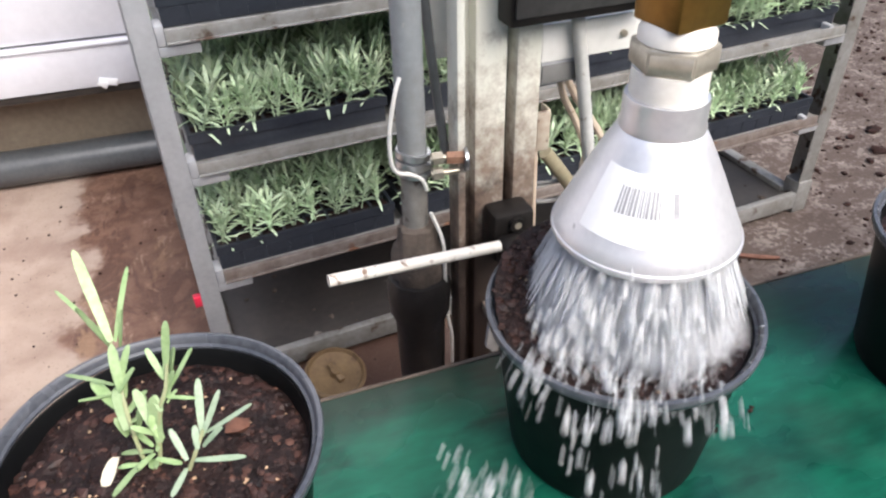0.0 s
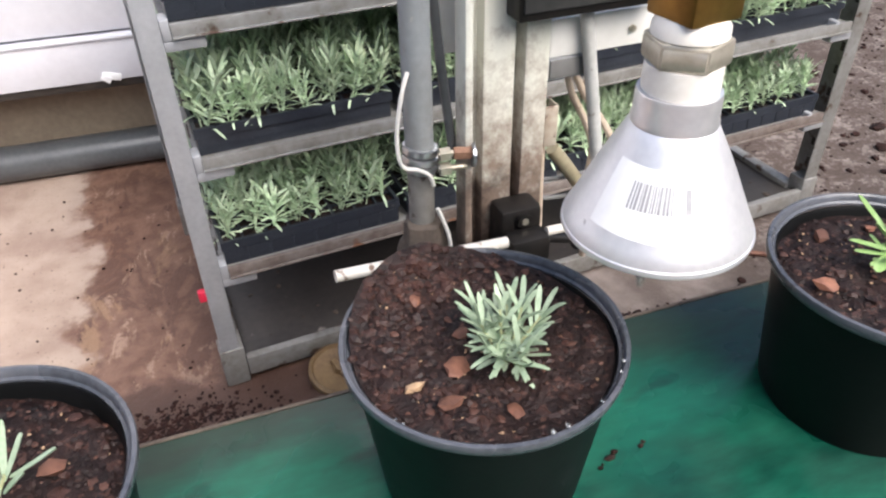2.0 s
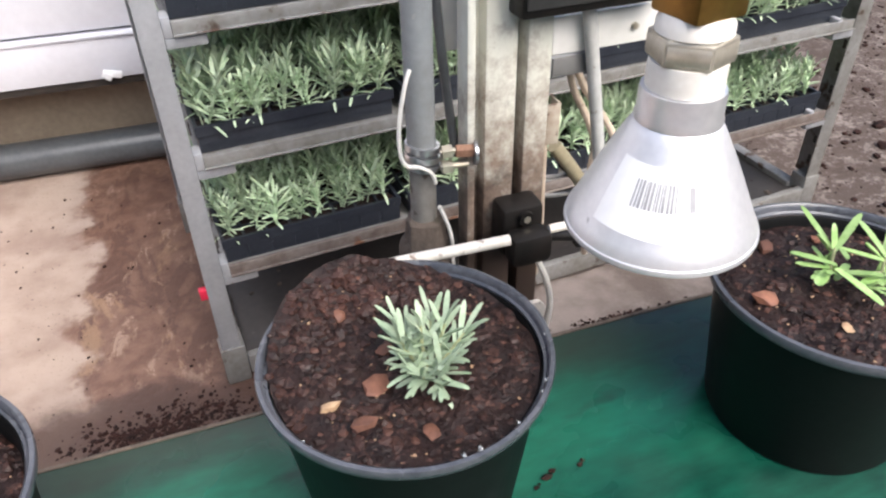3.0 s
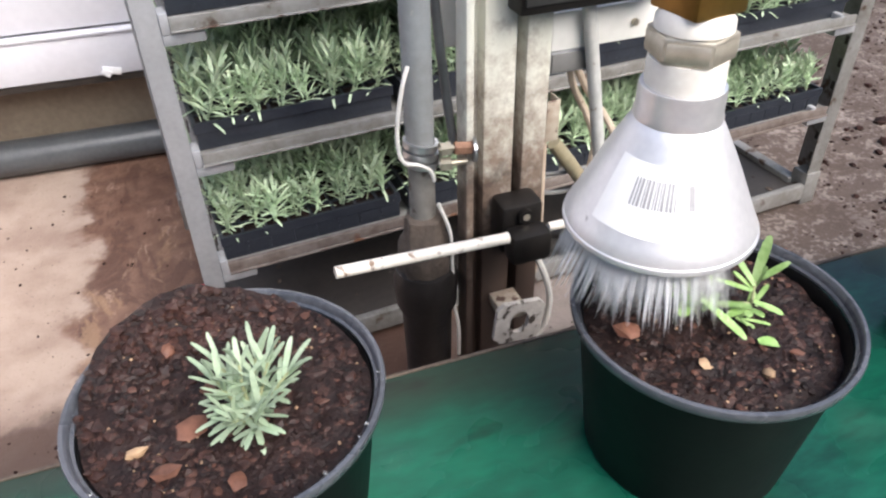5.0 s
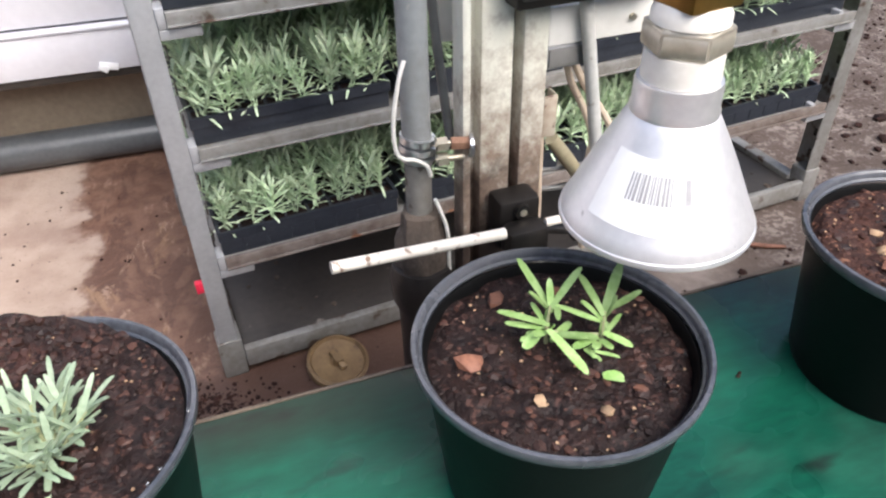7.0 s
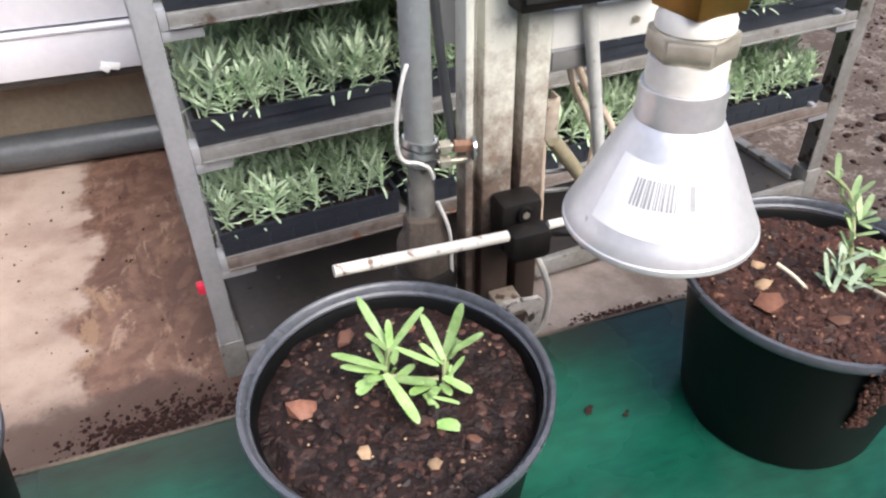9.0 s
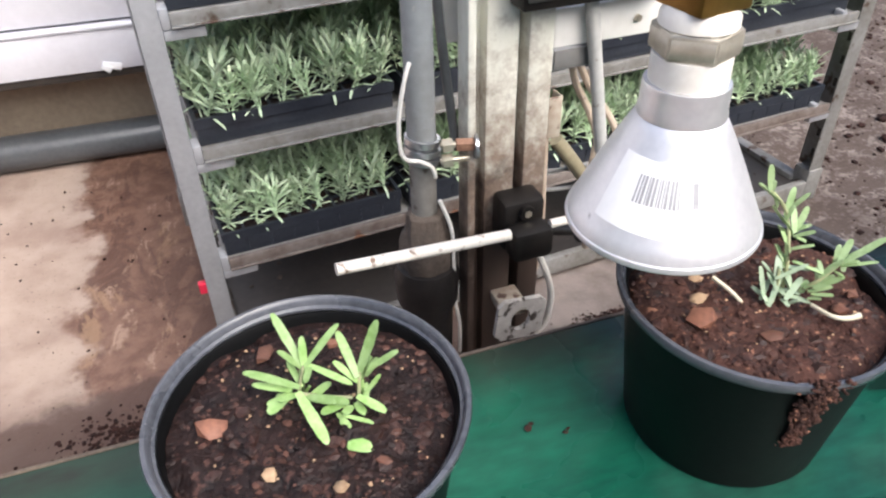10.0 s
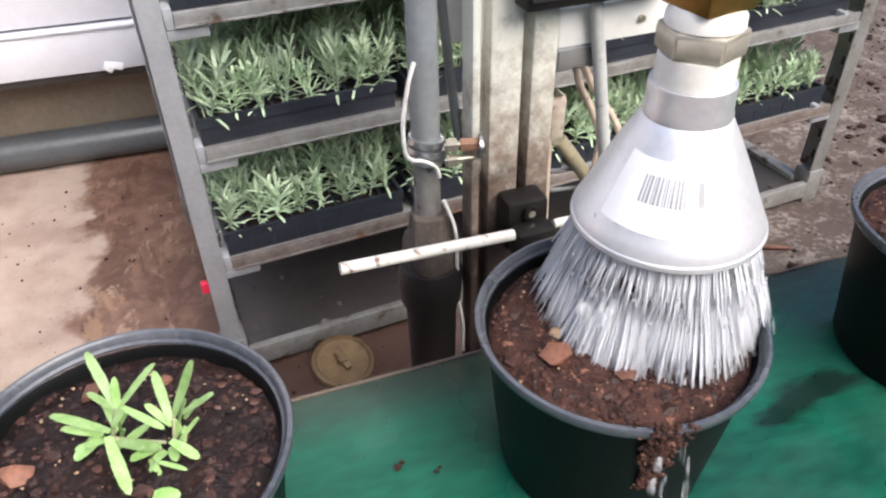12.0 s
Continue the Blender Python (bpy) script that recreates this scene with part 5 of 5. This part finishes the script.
def drop_mesh(seed, r, tall):
    rng = random.Random(seed)
    bm = bmesh.new()
    turned(bm, [(0.0002, -1.0 * r), (0.7 * r, -0.75 * r), (r, -0.1 * r), (0.8 * r, 0.5 * r * tall), (0.35 * r, 1.2 * r * tall), (0.0002, 1.9 * r * tall)], 10)
    for v in bm.verts:
        v.co.x += 0.25 * r * noise.noise(v.co * 300 + Vector((seed, 0, 0)))
        v.co.y += 0.25 * r * noise.noise(v.co * 300 + Vector((0, seed, 0)))
    me = bpy.data.meshes.new("water_drop")
    bmesh.ops.recalc_face_normals(bm, faces=bm.faces)
    bm.to_mesh(me)
    bm.free()
    me.materials.append(CLEAR_WATER)
    for f in me.polygons:
        f.use_smooth = True
    return me


def build_drips():
    """Single drops: [(object, start time, start place, speed)]."""
    rng = random.Random(14)
    shapes = [drop_mesh(k, r, tall) for k, (r, tall) in enumerate(((0.0042, 0.9), (0.0032, 1.4), (0.0026, 1.0), (0.0022, 2.0), (0.0017, 1.0)))]
    out = []
    for x, y, t0 in ((0.293, 0.366, 1.44), (0.293, 0.362, 2.38), (0.289, 0.358, 2.32), (0.287, 0.366, 10.44), (0.30, 0.33, 10.05), (0.292, 0.36, 1.9), (0.29, 0.362, 4.9), (0.291, 0.366, 7.0), (0.288, 0.362, 9.1)):
        ob = tagged(new("water_drop", shapes[0]), "clear water drop falling from the nozzle rim", "water", "water drops")
        out.append((ob, t0, Vector((x, y, MOUTH + 0.012)), Vector((0, 0, -0.1))))
    # drops thrown clear of the pot: from, to, how many sheaves, the way they go and its spread
    sheaves = []
    for k in range(5):
        bm = bmesh.new()
        for _ in range(8):
            r = rng.choice((0.0012, 0.0016, 0.0020, 0.0026, 0.0034))
            at = Matrix.Translation((rng.uniform(-0.015, 0.013), rng.uniform(-0.017, 0.017), rng.uniform(-0.002, 0.018)))
            tall = rng.uniform(0.9, 1.7)
            turned(bm, [(0.0002, -r), (0.75 * r, -0.7 * r), (r, 0), (0.7 * r, 0.6 * r * tall), (0.25 * r, 1.3 * r * tall), (0.0002, 1.9 * r * tall)], 8, at)
        for v in bm.verts:
            v.co += 0.0012 * noise.noise_vector(v.co * 160 + Vector((k * 7, 0, 0)))
        me = bpy.data.meshes.new("water_splash")
        bmesh.ops.recalc_face_normals(bm, faces=bm.faces)
        bm.to_mesh(me)
        bm.free()
        me.materials.append(SPLASH)
        for f in me.polygons:
            f.use_smooth = True
        sheaves.append(me)
    for begin, end, count, way, spread in ((-0.2, 0.62, 400, 234, 44), (5.30, 5.85, 90, 222, 42), (6.0, 6.55, 14, 225, 40), (11.12, 11.45, 34, 205, 40), (11.45, 12.1, 16, 225, 45)):
        for _ in range(count):
            a = radians(way + rng.uniform(-spread, spread))
            d = Vector((math.cos(a), math.sin(a), 0))
            v = d * rng.uniform(0.60, 0.92) + Vector((0, 0, -rng.uniform(0.25, 0.6)))
            ob = tagged(new("water_splash", rng.choice(sheaves)), "clear water drops splashing past the pot", "water", "splashing water", "stuff")
            out.append((ob, rng.uniform(begin, end), Vector((NX, NY, MOUTH + 0.008)) + d * 0.028, v))
    return out


build_floor()
build_stick()
build_back_wall()
build_enclosure()
BELT_THING = build_conveyor()
build_rack()
build_litter()
build_column()
build_water_pipe()
build_sensor()
build_cover()
build_nozzle()
POTS = build_pots()
SPRAY = build_spray()
DRIPS = build_drips()
build_trays()


def motions():
    speed = 0.0625
    times = [0, 0.1, 0.5] + [k * 0.5 for k in range(2, 24)] + [11.9, 12.0]
    walk(BELT_THING, [(t, LINE @ pose(-speed * t, 0, 0)) for t in times])
    for ob, x0, y0, turn in zip(POTS, (-0.0655, 0.2925, 0.6545, 1.012, 1.374), (0.341, 0.372, 0.3415, 0.353, 0.36), (0, 0, 0, 0, 0)):
        rows = []
        for t in times:
            x = x0 - speed * t
            rows.append((t, pose(x, y0 - 0.06 * (x - 0.2), BELT_Z, 0, 0, turn)))
        walk(ob, rows)
    low = 0.335
    for ob, t0, turn, z0, v0 in SPRAY:
        rows = [(t, z) for t, z in fall(t0, z0, v0, low) if max(0.02, t0) < t <= 12]
        if t0 > 0.05:
            keyed = [(0.0, z0), (t0, z0)] + rows
        else:
            q = max(0.0, -t0)
            keyed = [(0.0, max(low, z0 - v0 * q - 4.9 * q * q))] + rows
        if keyed[-1][0] < 11.99:
            keyed.append((12.0, keyed[-1][1]))
        out = Vector((math.cos(radians(turn)), math.sin(radians(turn)), 0)) * 0.45
        walk(ob, [(t, Matrix.Translation(out * (min(0.08, max(0.0, z0 - z)) if z0 - z < 0.11 else 0.03)) @ pose(NX, NY, z, 0, 0, turn)) for t, z in keyed])
    for ob, t0, start, v in DRIPS:
        def place(t):
            q = max(0.0, t - t0)
            p = start + v * q + Vector((0, 0, -4.9)) * q * q
            return p if p.z > low else None

        keyed = [(0.0, place(0.0))] + ([(t0, start)] if t0 > 0.05 else [])
        last = keyed[0][1]
        k = max(1, math.ceil(t0 * 30 + 0.5))
        while last is not None and k / 30 <= 12:
            p = place(k / 30)
            if p is None:
                last = Vector((keyed[-1][1].x, keyed[-1][1].y, low))
                keyed.append((k / 30, last))
                break
            keyed.append((k / 30, p))
            k += 1
        if keyed[0][1] is None:
            keyed = [(0.0, Vector((start.x, start.y, low)))]
        if keyed[-1][0] < 11.99:
            keyed.append((12.0, keyed[-1][1]))
        walk(ob, [(t, Matrix.Translation(p)) for t, p in keyed])


motions()
